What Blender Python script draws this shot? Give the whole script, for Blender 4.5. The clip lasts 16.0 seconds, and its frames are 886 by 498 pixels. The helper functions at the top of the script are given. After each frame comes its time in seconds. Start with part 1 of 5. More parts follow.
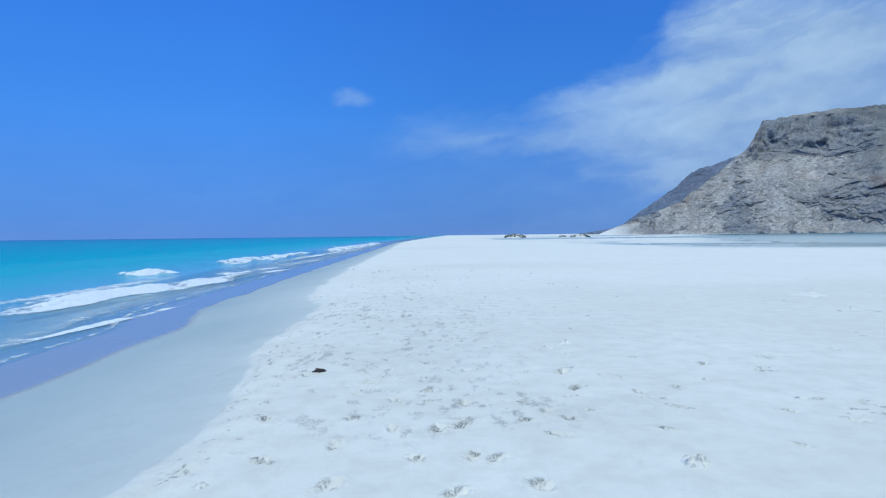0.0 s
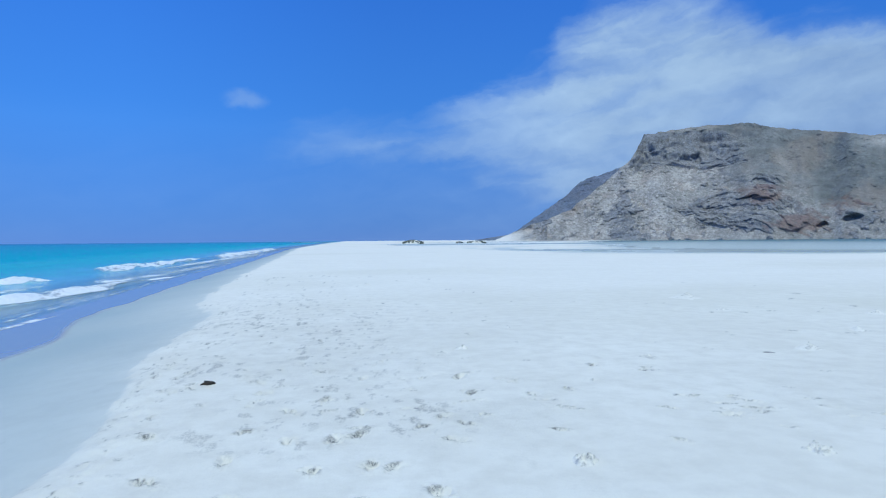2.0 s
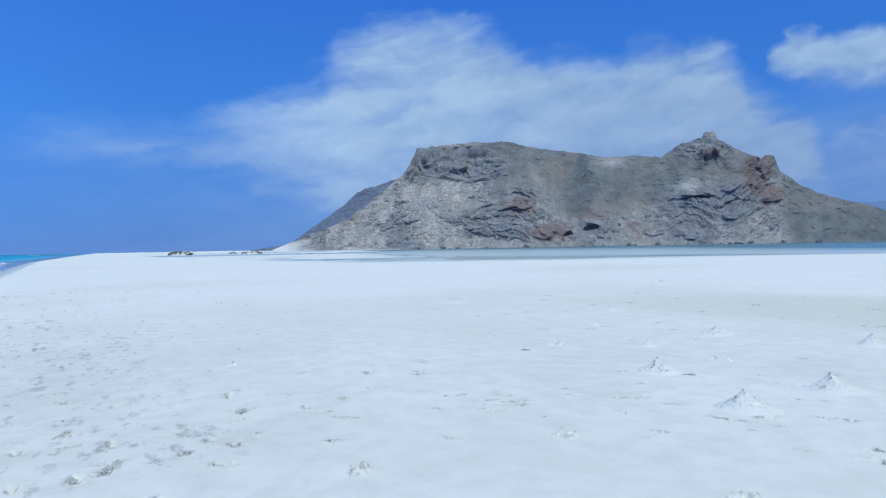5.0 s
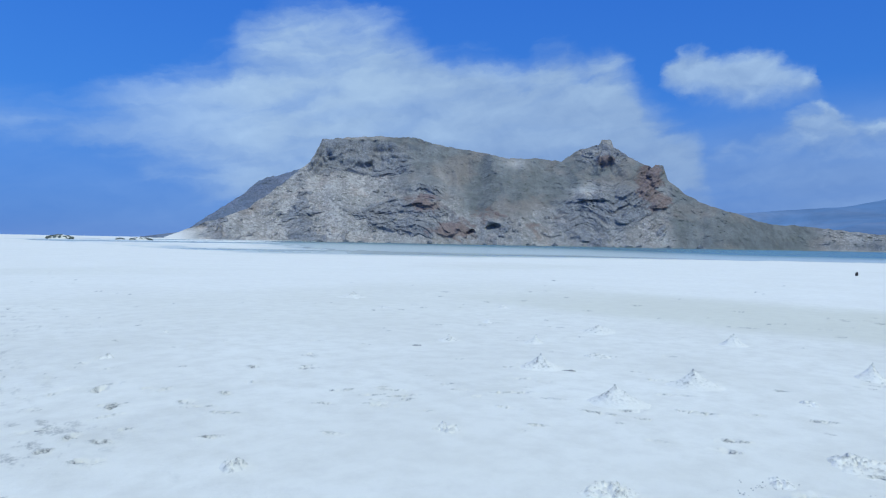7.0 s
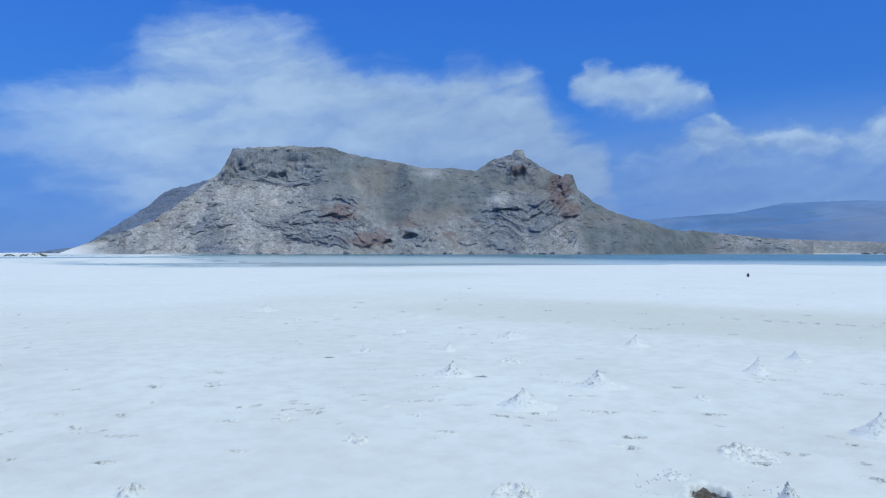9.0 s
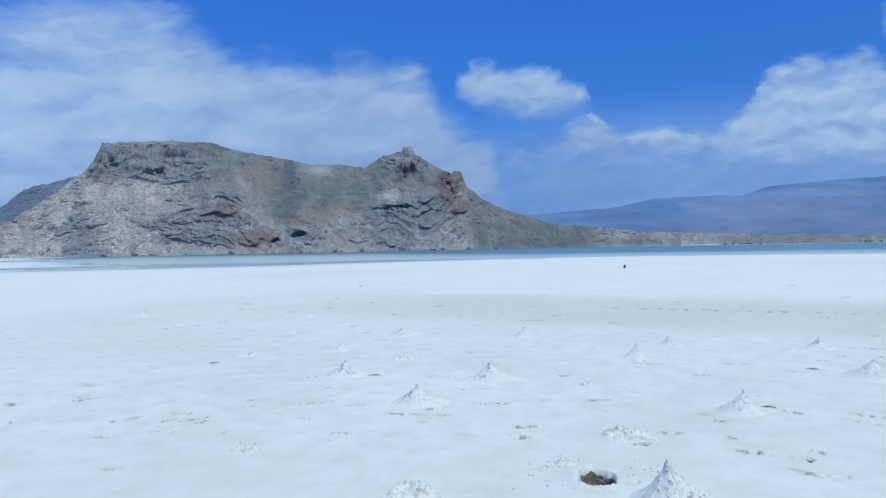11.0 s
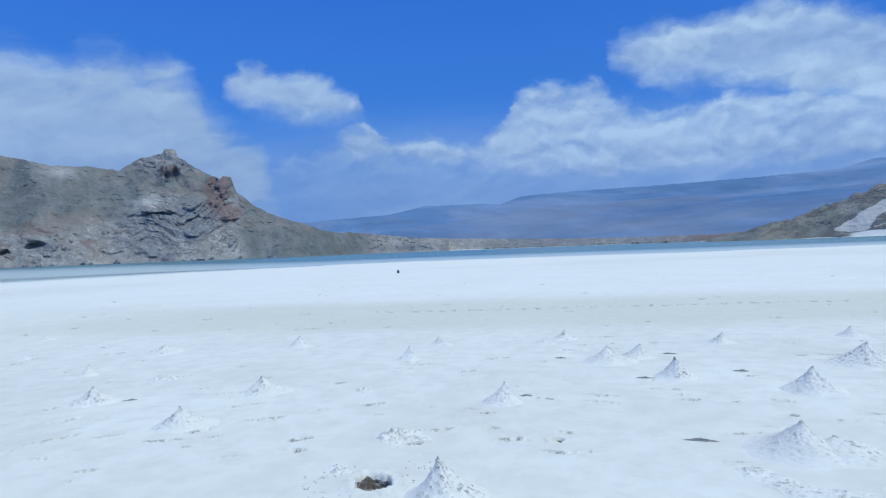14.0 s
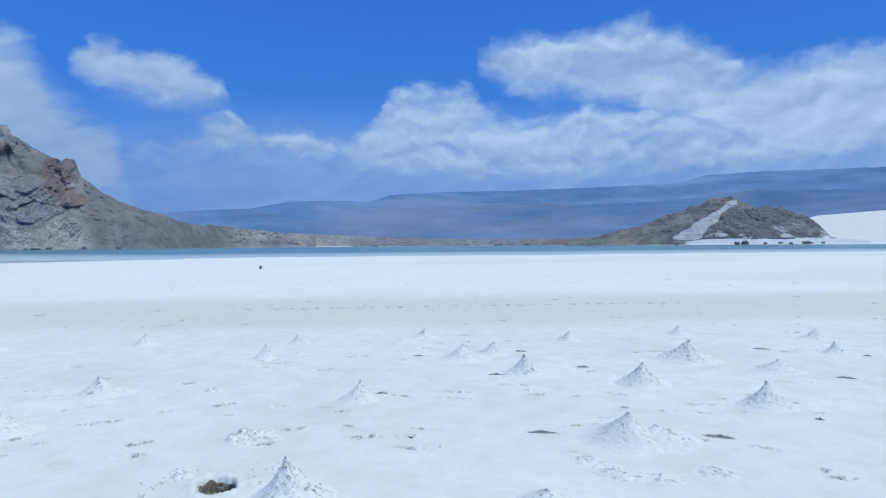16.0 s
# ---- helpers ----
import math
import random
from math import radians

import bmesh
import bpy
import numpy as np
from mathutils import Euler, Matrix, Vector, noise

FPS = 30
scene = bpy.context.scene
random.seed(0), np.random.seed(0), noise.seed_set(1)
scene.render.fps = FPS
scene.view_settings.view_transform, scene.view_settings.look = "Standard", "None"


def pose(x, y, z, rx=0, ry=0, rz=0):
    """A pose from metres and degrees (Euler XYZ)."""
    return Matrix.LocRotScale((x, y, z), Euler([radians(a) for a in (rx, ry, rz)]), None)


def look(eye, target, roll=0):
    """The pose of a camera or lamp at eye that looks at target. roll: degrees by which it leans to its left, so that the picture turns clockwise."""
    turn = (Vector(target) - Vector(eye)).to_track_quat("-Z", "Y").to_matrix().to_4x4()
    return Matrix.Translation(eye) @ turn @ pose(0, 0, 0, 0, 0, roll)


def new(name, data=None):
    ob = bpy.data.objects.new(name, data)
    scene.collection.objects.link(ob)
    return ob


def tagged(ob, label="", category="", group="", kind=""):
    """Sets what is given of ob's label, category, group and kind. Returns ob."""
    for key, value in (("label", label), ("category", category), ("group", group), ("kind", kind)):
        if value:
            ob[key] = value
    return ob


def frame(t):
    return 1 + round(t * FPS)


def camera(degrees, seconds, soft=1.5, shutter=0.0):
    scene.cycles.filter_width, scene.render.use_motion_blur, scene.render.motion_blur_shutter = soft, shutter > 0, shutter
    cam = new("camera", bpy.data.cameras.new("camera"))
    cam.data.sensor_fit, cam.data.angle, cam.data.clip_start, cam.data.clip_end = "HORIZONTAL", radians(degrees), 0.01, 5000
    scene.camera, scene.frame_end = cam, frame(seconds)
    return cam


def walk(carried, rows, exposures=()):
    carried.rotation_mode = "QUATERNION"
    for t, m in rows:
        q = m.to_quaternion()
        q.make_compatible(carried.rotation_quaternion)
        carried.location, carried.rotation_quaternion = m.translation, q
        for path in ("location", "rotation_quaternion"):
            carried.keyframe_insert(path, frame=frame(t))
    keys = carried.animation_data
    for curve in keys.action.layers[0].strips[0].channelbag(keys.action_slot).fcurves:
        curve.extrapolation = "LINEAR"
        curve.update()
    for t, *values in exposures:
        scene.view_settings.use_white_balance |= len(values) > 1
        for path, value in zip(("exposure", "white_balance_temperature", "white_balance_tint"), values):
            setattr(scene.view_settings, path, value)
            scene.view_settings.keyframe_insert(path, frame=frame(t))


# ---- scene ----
cam = camera(68.6, 16.0, 1.2)
walk(cam, [
    (0.0, look((0.000, 0.000, 1.600), (2.03, 99.96, -0.51), -0.64)),
    (0.5, look((-0.000, 0.006, 1.604), (5.26, 99.84, -0.78), -0.48)),
    (1.0, look((-0.001, 0.020, 1.608), (8.32, 99.66, -0.03), -0.61)),
    (1.5, look((0.004, 0.026, 1.607), (12.40, 99.25, 0.54), -0.61)),
    (2.0, look((0.009, 0.033, 1.604), (17.61, 98.46, 0.25), -0.48)),
    (2.5, look((0.021, 0.058, 1.602), (22.32, 97.52, -0.56), -0.44)),
    (3.0, look((0.024, 0.074, 1.602), (26.62, 96.44, -0.83), -0.37)),
    (3.5, look((0.024, 0.083, 1.599), (30.34, 95.36, 0.08), -0.47)),
    (4.0, look((0.028, 0.086, 1.601), (34.38, 94.00, 1.18), -0.60)),
    (4.5, look((0.044, 0.082, 1.599), (41.39, 91.14, 1.43), -0.84)),
    (5.0, look((0.076, 0.071, 1.601), (49.33, 87.10, 1.31), -0.98)),
    (5.2, look((0.094, 0.058, 1.600), (51.42, 85.88, 1.17), -0.92)),
    (7.3, look((0.175, -0.027, 1.605), (63.54, 77.33, 0.63), 1.09)),
    (7.5, look((0.181, -0.036, 1.602), (64.85, 76.24, 0.70), 0.97)),
    (8.0, look((0.190, -0.073, 1.601), (67.32, 74.04, 0.99), 0.59)),
    (8.5, look((0.207, -0.104, 1.607), (69.21, 72.28, 1.39), 0.39)),
    (8.7, look((0.211, -0.100, 1.606), (69.97, 71.55, 1.76), 0.24)),
    (10.8, look((0.255, -0.059, 1.604), (81.05, 58.87, 1.63), -0.99)),
    (11.0, look((0.261, -0.052, 1.604), (82.05, 57.48, 1.53), -1.06)),
    (11.5, look((0.279, -0.052, 1.600), (84.38, 54.05, 1.07), -1.00)),
    (12.0, look((0.293, -0.057, 1.599), (87.11, 49.56, 0.55), -1.06)),
    (12.5, look((0.300, -0.054, 1.600), (89.97, 44.19, 0.37), -1.27)),
    (13.0, look((0.308, -0.052, 1.601), (92.50, 38.66, 0.39), -1.68)),
    (13.5, look((0.323, -0.046, 1.600), (94.71, 32.97, 1.00), -1.72)),
    (14.0, look((0.333, -0.048, 1.594), (96.68, 26.72, 1.69), -2.13)),
    (14.5, look((0.326, -0.055, 1.586), (97.97, 21.52, 1.40), -1.84)),
    (15.0, look((0.319, -0.055, 1.582), (98.82, 17.16, 1.03), -1.63)),
    (15.5, look((0.322, -0.102, 1.593), (99.48, 12.81, 0.79), -1.21)),
    (16.0, look((0.307, -0.140, 1.600), (100.07, 6.72, 0.94), -0.46)),
], exposures=[(0.0, -0.16, 6200.0, -13.5), (2.5, -0.16, 6250.0, -12.5), (5.0, -0.15, 6300.0, -11.5), (11.5, -0.14, 6330.0, -11.2), (16.0, -0.09, 6350.0, -11.0)])


# ---- light: high tropical sun, deep blue sky with broken cloud ----
SUN_AZ, SUN_EL = 190.0, 69.0
sun_way = Vector((math.sin(radians(SUN_AZ)) * math.cos(radians(SUN_EL)), math.cos(radians(SUN_AZ)) * math.cos(radians(SUN_EL)), math.sin(radians(SUN_EL))))
lamp = bpy.data.lights.new("sun", "SUN")
lamp.energy, lamp.angle, lamp.color = 2.95, radians(0.6), (1.0, 0.96, 0.9)
sun = new("sun", lamp)
sun.matrix_world = look(sun_way * 200, (0, 0, 0))


class Nodes:
    """Short-hand for wiring a node tree."""

    def __init__(self, tree):
        self.tree = tree
        tree.nodes.clear()

    def add(self, kind, **props):
        n = self.tree.nodes.new(kind)
        for k, v in props.items():
            setattr(n, k, v)
        return n

    def link(self, a, b):
        self.tree.links.new(a, b)

    def feed(self, socket, v):
        if isinstance(v, bpy.types.NodeSocket):
            self.link(v, socket)
        elif v is not None:
            socket.default_value = v

    def math(self, op, a, b=None, c=None, clamp=False):
        n = self.add("ShaderNodeMath", operation=op, use_clamp=clamp)
        for s, v in zip(n.inputs, (a, b, c)):
            self.feed(s, v)
        return n.outputs[0]

    def vec(self, op, a, b=None):
        n = self.add("ShaderNodeVectorMath", operation=op)
        self.feed(n.inputs[0], a)
        self.feed(n.inputs[1], b)
        return n.outputs["Value"] if op in ("LENGTH", "DOT_PRODUCT") else n.outputs["Vector"]

    def noise(self, vector, scale, detail=4.0, rough=0.55, distort=0.0, color=False):
        n = self.add("ShaderNodeTexNoise")
        self.feed(n.inputs["Vector"], vector)
        n.inputs["Scale"].default_value, n.inputs["Detail"].default_value = scale, detail
        n.inputs["Roughness"].default_value, n.inputs["Distortion"].default_value = rough, distort
        return n.outputs["Color" if color else "Fac"]

    def span(self, v, a, b, to_a=0.0, to_b=1.0, smooth=False):
        n = self.add("ShaderNodeMapRange", interpolation_type="SMOOTHSTEP" if smooth else "LINEAR", clamp=True)
        for s, q in zip(n.inputs, (v, a, b, to_a, to_b)):
            self.feed(s, q)
        return n.outputs[0]

    def mix(self, f, a, b, blend="MIX"):
        n = self.add("ShaderNodeMix", data_type="RGBA", blend_type=blend)
        self.feed(n.inputs[0], f)
        for s, v in ((n.inputs[6], a), (n.inputs[7], b)):
            self.feed(s, (*v, 1) if isinstance(v, tuple) and len(v) == 3 else v)
        return n.outputs[2]

    def attr(self, name):
        return self.add("ShaderNodeAttribute", attribute_name=name).outputs["Fac"]

    def ramp(self, f, *stops):
        n = self.add("ShaderNodeValToRGB")
        el = n.color_ramp.elements
        for i, (p, c) in enumerate(stops):
            e = el[i] if i < 2 else el.new(p)
            e.position, e.color = p, (*c, 1)
        self.feed(n.inputs[0], f)
        return n.outputs[0]

    def bump(self, height, strength, distance, normal=None):
        n = self.add("ShaderNodeBump")
        n.inputs["Strength"].default_value, n.inputs["Distance"].default_value = strength, distance
        self.feed(n.inputs["Height"], height)
        self.feed(n.inputs["Normal"], normal)
        return n.outputs[0]


# sky: azimuth (clockwise from the beach's line) and height above the horizon, in degrees, carry the clouds
world = bpy.data.worlds.new("sky")
scene.world = world
world.use_nodes = True
W = Nodes(world.node_tree)
sky = W.add("ShaderNodeTexSky", sky_type="NISHITA", sun_disc=False, sun_elevation=radians(SUN_EL), sun_rotation=radians(SUN_AZ), air_density=1.0, dust_density=0.0, ozone_density=4.0)
way = W.add("ShaderNodeTexCoord").outputs["Generated"]
xyz = W.add("ShaderNodeSeparateXYZ")
W.link(way, xyz.inputs[0])
azim = W.math("MULTIPLY", W.math("ARCTAN2", xyz.outputs[0], xyz.outputs[1]), 57.2958)
elev = W.math("MULTIPLY", W.math("ARCSINE", xyz.outputs[2]), 57.2958)
flat = W.add("ShaderNodeCombineXYZ")
W.link(azim, flat.inputs[0]), W.link(elev, flat.inputs[1])
spot = flat.outputs[0]
def outline(span_from, span_to, *stops):
    """A height in degrees that follows the azimuth, from stops of (azimuth, height)."""
    n = W.add("ShaderNodeValToRGB")
    el = n.color_ramp.elements
    for i, (a, e) in enumerate(stops):
        q = el[i] if i < 2 else el.new(1.0)
        q.position, q.color = (a - span_from) / (span_to - span_from), (e / 25, e / 25, e / 25, 1)
    W.link(W.span(azim_w, span_from, span_to), n.inputs[0])
    return W.math("MULTIPLY", n.outputs[0], 25.0)


def centred(v, k):
    return W.math("MULTIPLY", W.math("SUBTRACT", v, 0.5), k)


# slow bends and small curls of the air carry every cloud's edge
bend = W.noise(W.vec("MULTIPLY", spot, (0.16, 0.26, 1)), 1.0, 3, 0.5, color=True)
curl = W.noise(W.vec("MULTIPLY", spot, (0.55, 0.8, 1)), 1.0, 5, 0.6, color=True)
spot_w = W.vec("ADD", spot, W.vec("MULTIPLY", W.vec("SUBTRACT", bend, (0.5, 0.5, 0.5)), (3.0, 1.2, 0)))
spot_w = W.vec("ADD", spot_w, W.vec("MULTIPLY", W.vec("SUBTRACT", curl, (0.5, 0.5, 0.5)), (1.6, 1.3, 0)))
parts_w = W.add("ShaderNodeSeparateXYZ")
W.link(spot_w, parts_w.inputs[0])
azim_w, elev_w = parts_w.outputs[0], parts_w.outputs[1]
# streaks drawn out along the wind, rising a little to the right
wind = W.add("ShaderNodeCombineXYZ")
W.link(W.vec("DOT_PRODUCT", spot_w, (0.075, 0.03, 0)), wind.inputs[0])
W.link(W.vec("DOT_PRODUCT", spot_w, (-0.07, 0.36, 0)), wind.inputs[1])
wisp = W.noise(wind.outputs[0], 1.0, 7, 0.53, 0.5)
broad = W.noise(W.vec("MULTIPLY", spot_w, (0.11, 0.17, 1)), 1.0, 5, 0.55)
lump = W.noise(W.vec("MULTIPLY", spot_w, (0.34, 0.52, 1)), 1.0, 7, 0.50, 0.2)
lump_up = W.noise(W.vec("MULTIPLY", W.vec("ADD", spot_w, (-0.2, 0.7, 0)), (0.34, 0.52, 1)), 1.0, 7, 0.50, 0.2)


def layer(top, foot, soft_top, soft_foot, rag):
    """How much cloud stands between two outlines, with ragged, soft edges, and how far below its top a place lies."""
    under = W.math("ADD", W.math("SUBTRACT", top, elev_w), rag)
    over = W.math("ADD", W.math("SUBTRACT", elev_w, foot), rag)
    return W.math("MULTIPLY", W.span(under, 0.0, soft_top, 0, 1, True), W.span(over, 0.0, soft_foot, 0, 1, True)), under


bank_top = outline(-10, 62, (-10, 0), (-4.5, 8.5), (-1.5, 10.8), (3, 11.0), (8, 10.8), (12, 12.5), (16, 13.8), (19.2, 15.4), (21, 17.6), (24, 19.4), (31, 19.6), (35, 18.2), (38.3, 16.3), (44.6, 15.7), (46.2, 17.0), (48.2, 17.5), (50, 16.4), (52.6, 16.6), (54, 15.4), (55.3, 13.0), (57, 11.3), (59, 9.8), (60, 7), (62, 0))
bank_foot = outline(-10, 62, (-10, 8), (0, 6.6), (10, 6.2), (17, 4.2), (24, 2.6), (40, 2.5), (62, 2.5))
bank, _ = layer(bank_top, bank_foot, 4.4, 3.4, W.math("ADD", centred(wisp, 4.8), W.math("ADD", 0.9, centred(lump, 1.2))))
thick = W.ramp(W.span(azim, -10, 62), (0.0, (0.05, 0.05, 0.05)), (0.20, (0.34, 0.34, 0.34)), (0.34, (0.6, 0.6, 0.6)), (0.46, (0.93, 0.93, 0.93)), (1.0, (0.95, 0.95, 0.95)))
bank = W.math("MULTIPLY", bank, W.math("MULTIPLY", thick, W.span(W.math("ADD", W.math("MULTIPLY", wisp, 0.65), W.math("MULTIPLY", broad, 0.35)), 0.30, 0.58, W.span(azim, 12, 36, 0.48, 0.80), 1.0, True)))
speck_d = W.vec("LENGTH", W.vec("MULTIPLY", W.vec("SUBTRACT", spot_w, (-6.6, 11.9, 0)), (0.5, 1.1, 0)))
bank = W.math("MAXIMUM", bank, W.span(speck_d, 1.1, 0.2, 0, 0.26, True))

puff_top = outline(55, 70, (55, 8), (56.4, 13.8), (57.6, 15.3), (59.4, 15.8), (61.2, 14.7), (63.4, 15.2), (65.6, 14.0), (67.8, 13.2), (68.4, 11.5), (70, 8))
puff_foot = outline(55, 70, (55, 14), (58.3, 12.3), (63, 11.1), (67, 11.4), (70, 12))
puff, puff_under = layer(puff_top, puff_foot, 1.7, 2.4, W.math("ADD", centred(lump, 2.0), W.math("ADD", 0.75, centred(broad, 0.6))))
puff = W.math("MULTIPLY", puff, 0.85)

low_top = outline(58, 126, (58, 4), (60.6, 8.0), (62.2, 9.3), (65, 10.0), (66.2, 11.2), (68.1, 11.8), (69.8, 10.3), (73.4, 10.6), (74.9, 9.3), (77.2, 9.7), (79.8, 11.1), (81.1, 13.3), (82.6, 14.1), (85.6, 14.4), (88.5, 14.2), (90.4, 12.6), (93.4, 11.0), (97, 11.6), (101, 12.2), (106, 12), (126, 11.5))
low_foot = outline(58, 126, (58, 6.8), (66, 6.6), (77, 6.4), (82, 5.6), (89, 4.6), (97, 4.6), (126, 5.0))
low, low_under = layer(low_top, low_foot, 1.5, 2.6, W.math("ADD", centred(lump, 2.6), centred(broad, 0.8)))
low = W.math("MULTIPLY", low, W.span(W.math("ADD", W.math("MULTIPLY", lump, 0.6), W.math("MULTIPLY", broad, 0.4)), 0.34, 0.62, W.span(azim, 76, 84, 0.66, 0.5), 0.92, True))

high_top = outline(84, 160, (84, 8), (88.6, 13.6), (89.8, 17.0), (91, 18.0), (94, 18.5), (97, 18.1), (99.3, 18.5), (103, 19.0), (106, 18.0), (108.7, 16.7), (111.2, 15.0), (115, 14.2), (117, 15.0), (120.4, 15.0), (128, 16.5), (140, 14), (160, 8))
high_foot = outline(84, 160, (84, 15.5), (89.5, 13.8), (92, 12.3), (94.5, 11.5), (100.6, 11.0), (106, 9.2), (114, 6.0), (125, 5.2), (160, 5))
high, high_under = layer(high_top, high_foot, 2.3, 2.4, W.math("ADD", centred(lump, 2.2), centred(broad, 1.4)))
high = W.math("MULTIPLY", high, W.span(broad, 0.3, 0.55, 0.72, 0.95, True))

heap = W.math("MAXIMUM", W.math("MAXIMUM", puff, low), high)
cover = W.math("MAXIMUM", bank, heap)
veil = W.math("MULTIPLY", W.span(azim, 34, 70, 0, 1, True), W.span(elev, 13.5, 5, 0, 0.66, True))
veil = W.math("MAXIMUM", veil, W.math("MULTIPLY", W.span(azim, -12, 30, 0.10, 0.3, True), W.span(elev, 12, 3, 0, 1.0, True)))
cover = W.math("SUBTRACT", 1.0, W.math("MULTIPLY", W.math("SUBTRACT", 1.0, cover), W.math("SUBTRACT", 1.0, W.math("MULTIPLY", veil, W.span(wisp, 0.3, 0.6, 0.8, 1.0)))))
blue = W.mix(0.9, sky.outputs[0], W.ramp(W.span(elev, 0, 60), (0.0, (0.36, 1.75, 7.3)), (0.07, (0.5, 2.05, 8.2)), (0.16, (0.66, 2.4, 9.0)), (0.36, (0.46, 1.8, 8.2)), (1.0, (0.30, 1.2, 5.6))))
blue = W.mix(1.0, blue, W.ramp(W.span(azim, -16, 80), (0.0, (1.1, 1.1, 1.1)), (1.0, (0.86, 0.86, 0.88)), (0.22, (0.955, 0.955, 0.96))), "MULTIPLY")
# tops catch the sun, hollows and undersides stay blue-grey
relief = W.math("MULTIPLY", W.math("SUBTRACT", lump, lump_up), W.math("ADD", 0.3, W.math("MULTIPLY", heap, 0.62)))
crown = W.math("MULTIPLY", W.span(W.math("MINIMUM", W.math("MINIMUM", puff_under, low_under), high_under), 3.0, 0.4, 0, 0.09, True), heap)
tone = W.math("ADD", W.math("ADD", relief, crown), W.math("ADD", W.math("MULTIPLY", wisp, 0.4), W.math("MULTIPLY", broad, 0.6)))
vapour = W.ramp(tone, (0.30, (3.0, 3.95, 7.1)), (0.78, (5.0, 6.05, 9.2)))
vapour = W.mix(1.0, vapour, W.ramp(W.span(azim, 15, 95), (0.0, (1.32, 1.26, 1.14)), (1.0, (1.06, 1.05, 1.03)), (0.4, (0.93, 0.94, 0.96)), (0.6, (0.91, 0.92, 0.94))), "MULTIPLY")
vapour = W.mix(1.0, vapour, W.ramp(W.span(elev, 3, 15), (0.0, (0.75, 0.80, 0.92)), (1.0, (1.05, 1.04, 1.01))), "MULTIPLY")
shade = W.mix(cover, blue, vapour)
back = W.add("ShaderNodeBackground")
back.inputs[1].default_value = 0.105
W.link(shade, back.inputs[0])
W.link(back.outputs[0], W.add("ShaderNodeOutputWorld").inputs[0])

# ---- materials ----


def material(name):
    m = bpy.data.materials.new(name)
    m.use_nodes = True
    g = Nodes(m.node_tree)
    b = g.add("ShaderNodeBsdfPrincipled")
    g.link(b.outputs[0], g.add("ShaderNodeOutputMaterial").inputs[0])
    place = g.add("ShaderNodeNewGeometry").outputs["Position"]
    return m, g, b, place


def sand_material():
    m, g, b, p = material("white_coral_sand")
    big = g.noise(p, 0.35, 5, 0.6)
    mid = g.noise(p, 3.0, 6, 0.65)
    grain = g.noise(p, 90.0, 4, 0.7)
    c = g.mix(g.span(big, 0.3, 0.7), (0.75, 0.727, 0.655), (0.832, 0.812, 0.742))
    c = g.mix(g.span(mid, 0.42, 0.75, 0.0, 0.75), c, (0.65, 0.626, 0.56))
    c = g.mix(g.span(g.noise(p, 1.1, 5, 0.6), 0.5, 0.75, 0.0, 0.5), c, (0.70, 0.677, 0.605))
    c = g.mix(g.span(grain, 0.55, 0.75, 0, 0.25), c, (0.5, 0.48, 0.45))
    c = g.mix(g.attr("far_bright"), c, (0.895, 0.878, 0.815))
    c = g.mix(g.math("MULTIPLY", g.attr("ochre"), 0.6), c, (0.64, 0.625, 0.52))
    c = g.mix(g.attr("damp"), c, (0.375, 0.452, 0.48))
    # dark crumbs: turned-up damp sand, plus painted shadow of scrapes and rough ground
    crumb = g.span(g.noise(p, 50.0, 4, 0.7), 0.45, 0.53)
    c = g.mix(g.math("MULTIPLY", g.attr("turned_dark"), g.math("ADD", 0.2, g.math("MULTIPLY", crumb, 0.8))), c, (0.20, 0.205, 0.20))
    c = g.mix(g.attr("wet"), c, (0.36, 0.35, 0.345))
    c = g.mix(g.attr("bed"), c, (0.50, 0.56, 0.53))
    g.link(c, b.inputs["Base Color"])
    wet = g.math("MAXIMUM", g.attr("wet"), g.math("MULTIPLY", g.attr("bed"), 0.85))
    g.link(g.span(wet, 0, 1, 0.95, 0.07), b.inputs["Roughness"])
    g.link(g.span(wet, 0, 1, 0.1, 0.6), b.inputs["Specular IOR Level"])
    dry = g.math("SUBTRACT", 1.0, wet, clamp=True)
    h = g.math("ADD", g.math("MULTIPLY", mid, 0.12), g.math("ADD", g.math("MULTIPLY", grain, 0.06), g.math("MULTIPLY", g.noise(p, 16.0, 6, 0.75), g.math("MULTIPLY", g.attr("rough"), 0.8))))
    h = g.math("MULTIPLY", h, dry)
    h = g.math("ADD", h, g.math("MULTIPLY", g.math("MULTIPLY", g.noise(p, 40.0, 4, 0.75), g.attr("turned_dark")), 1.2))
    g.link(g.bump(h, 0.7, 0.025), b.inputs["Normal"])
    return m


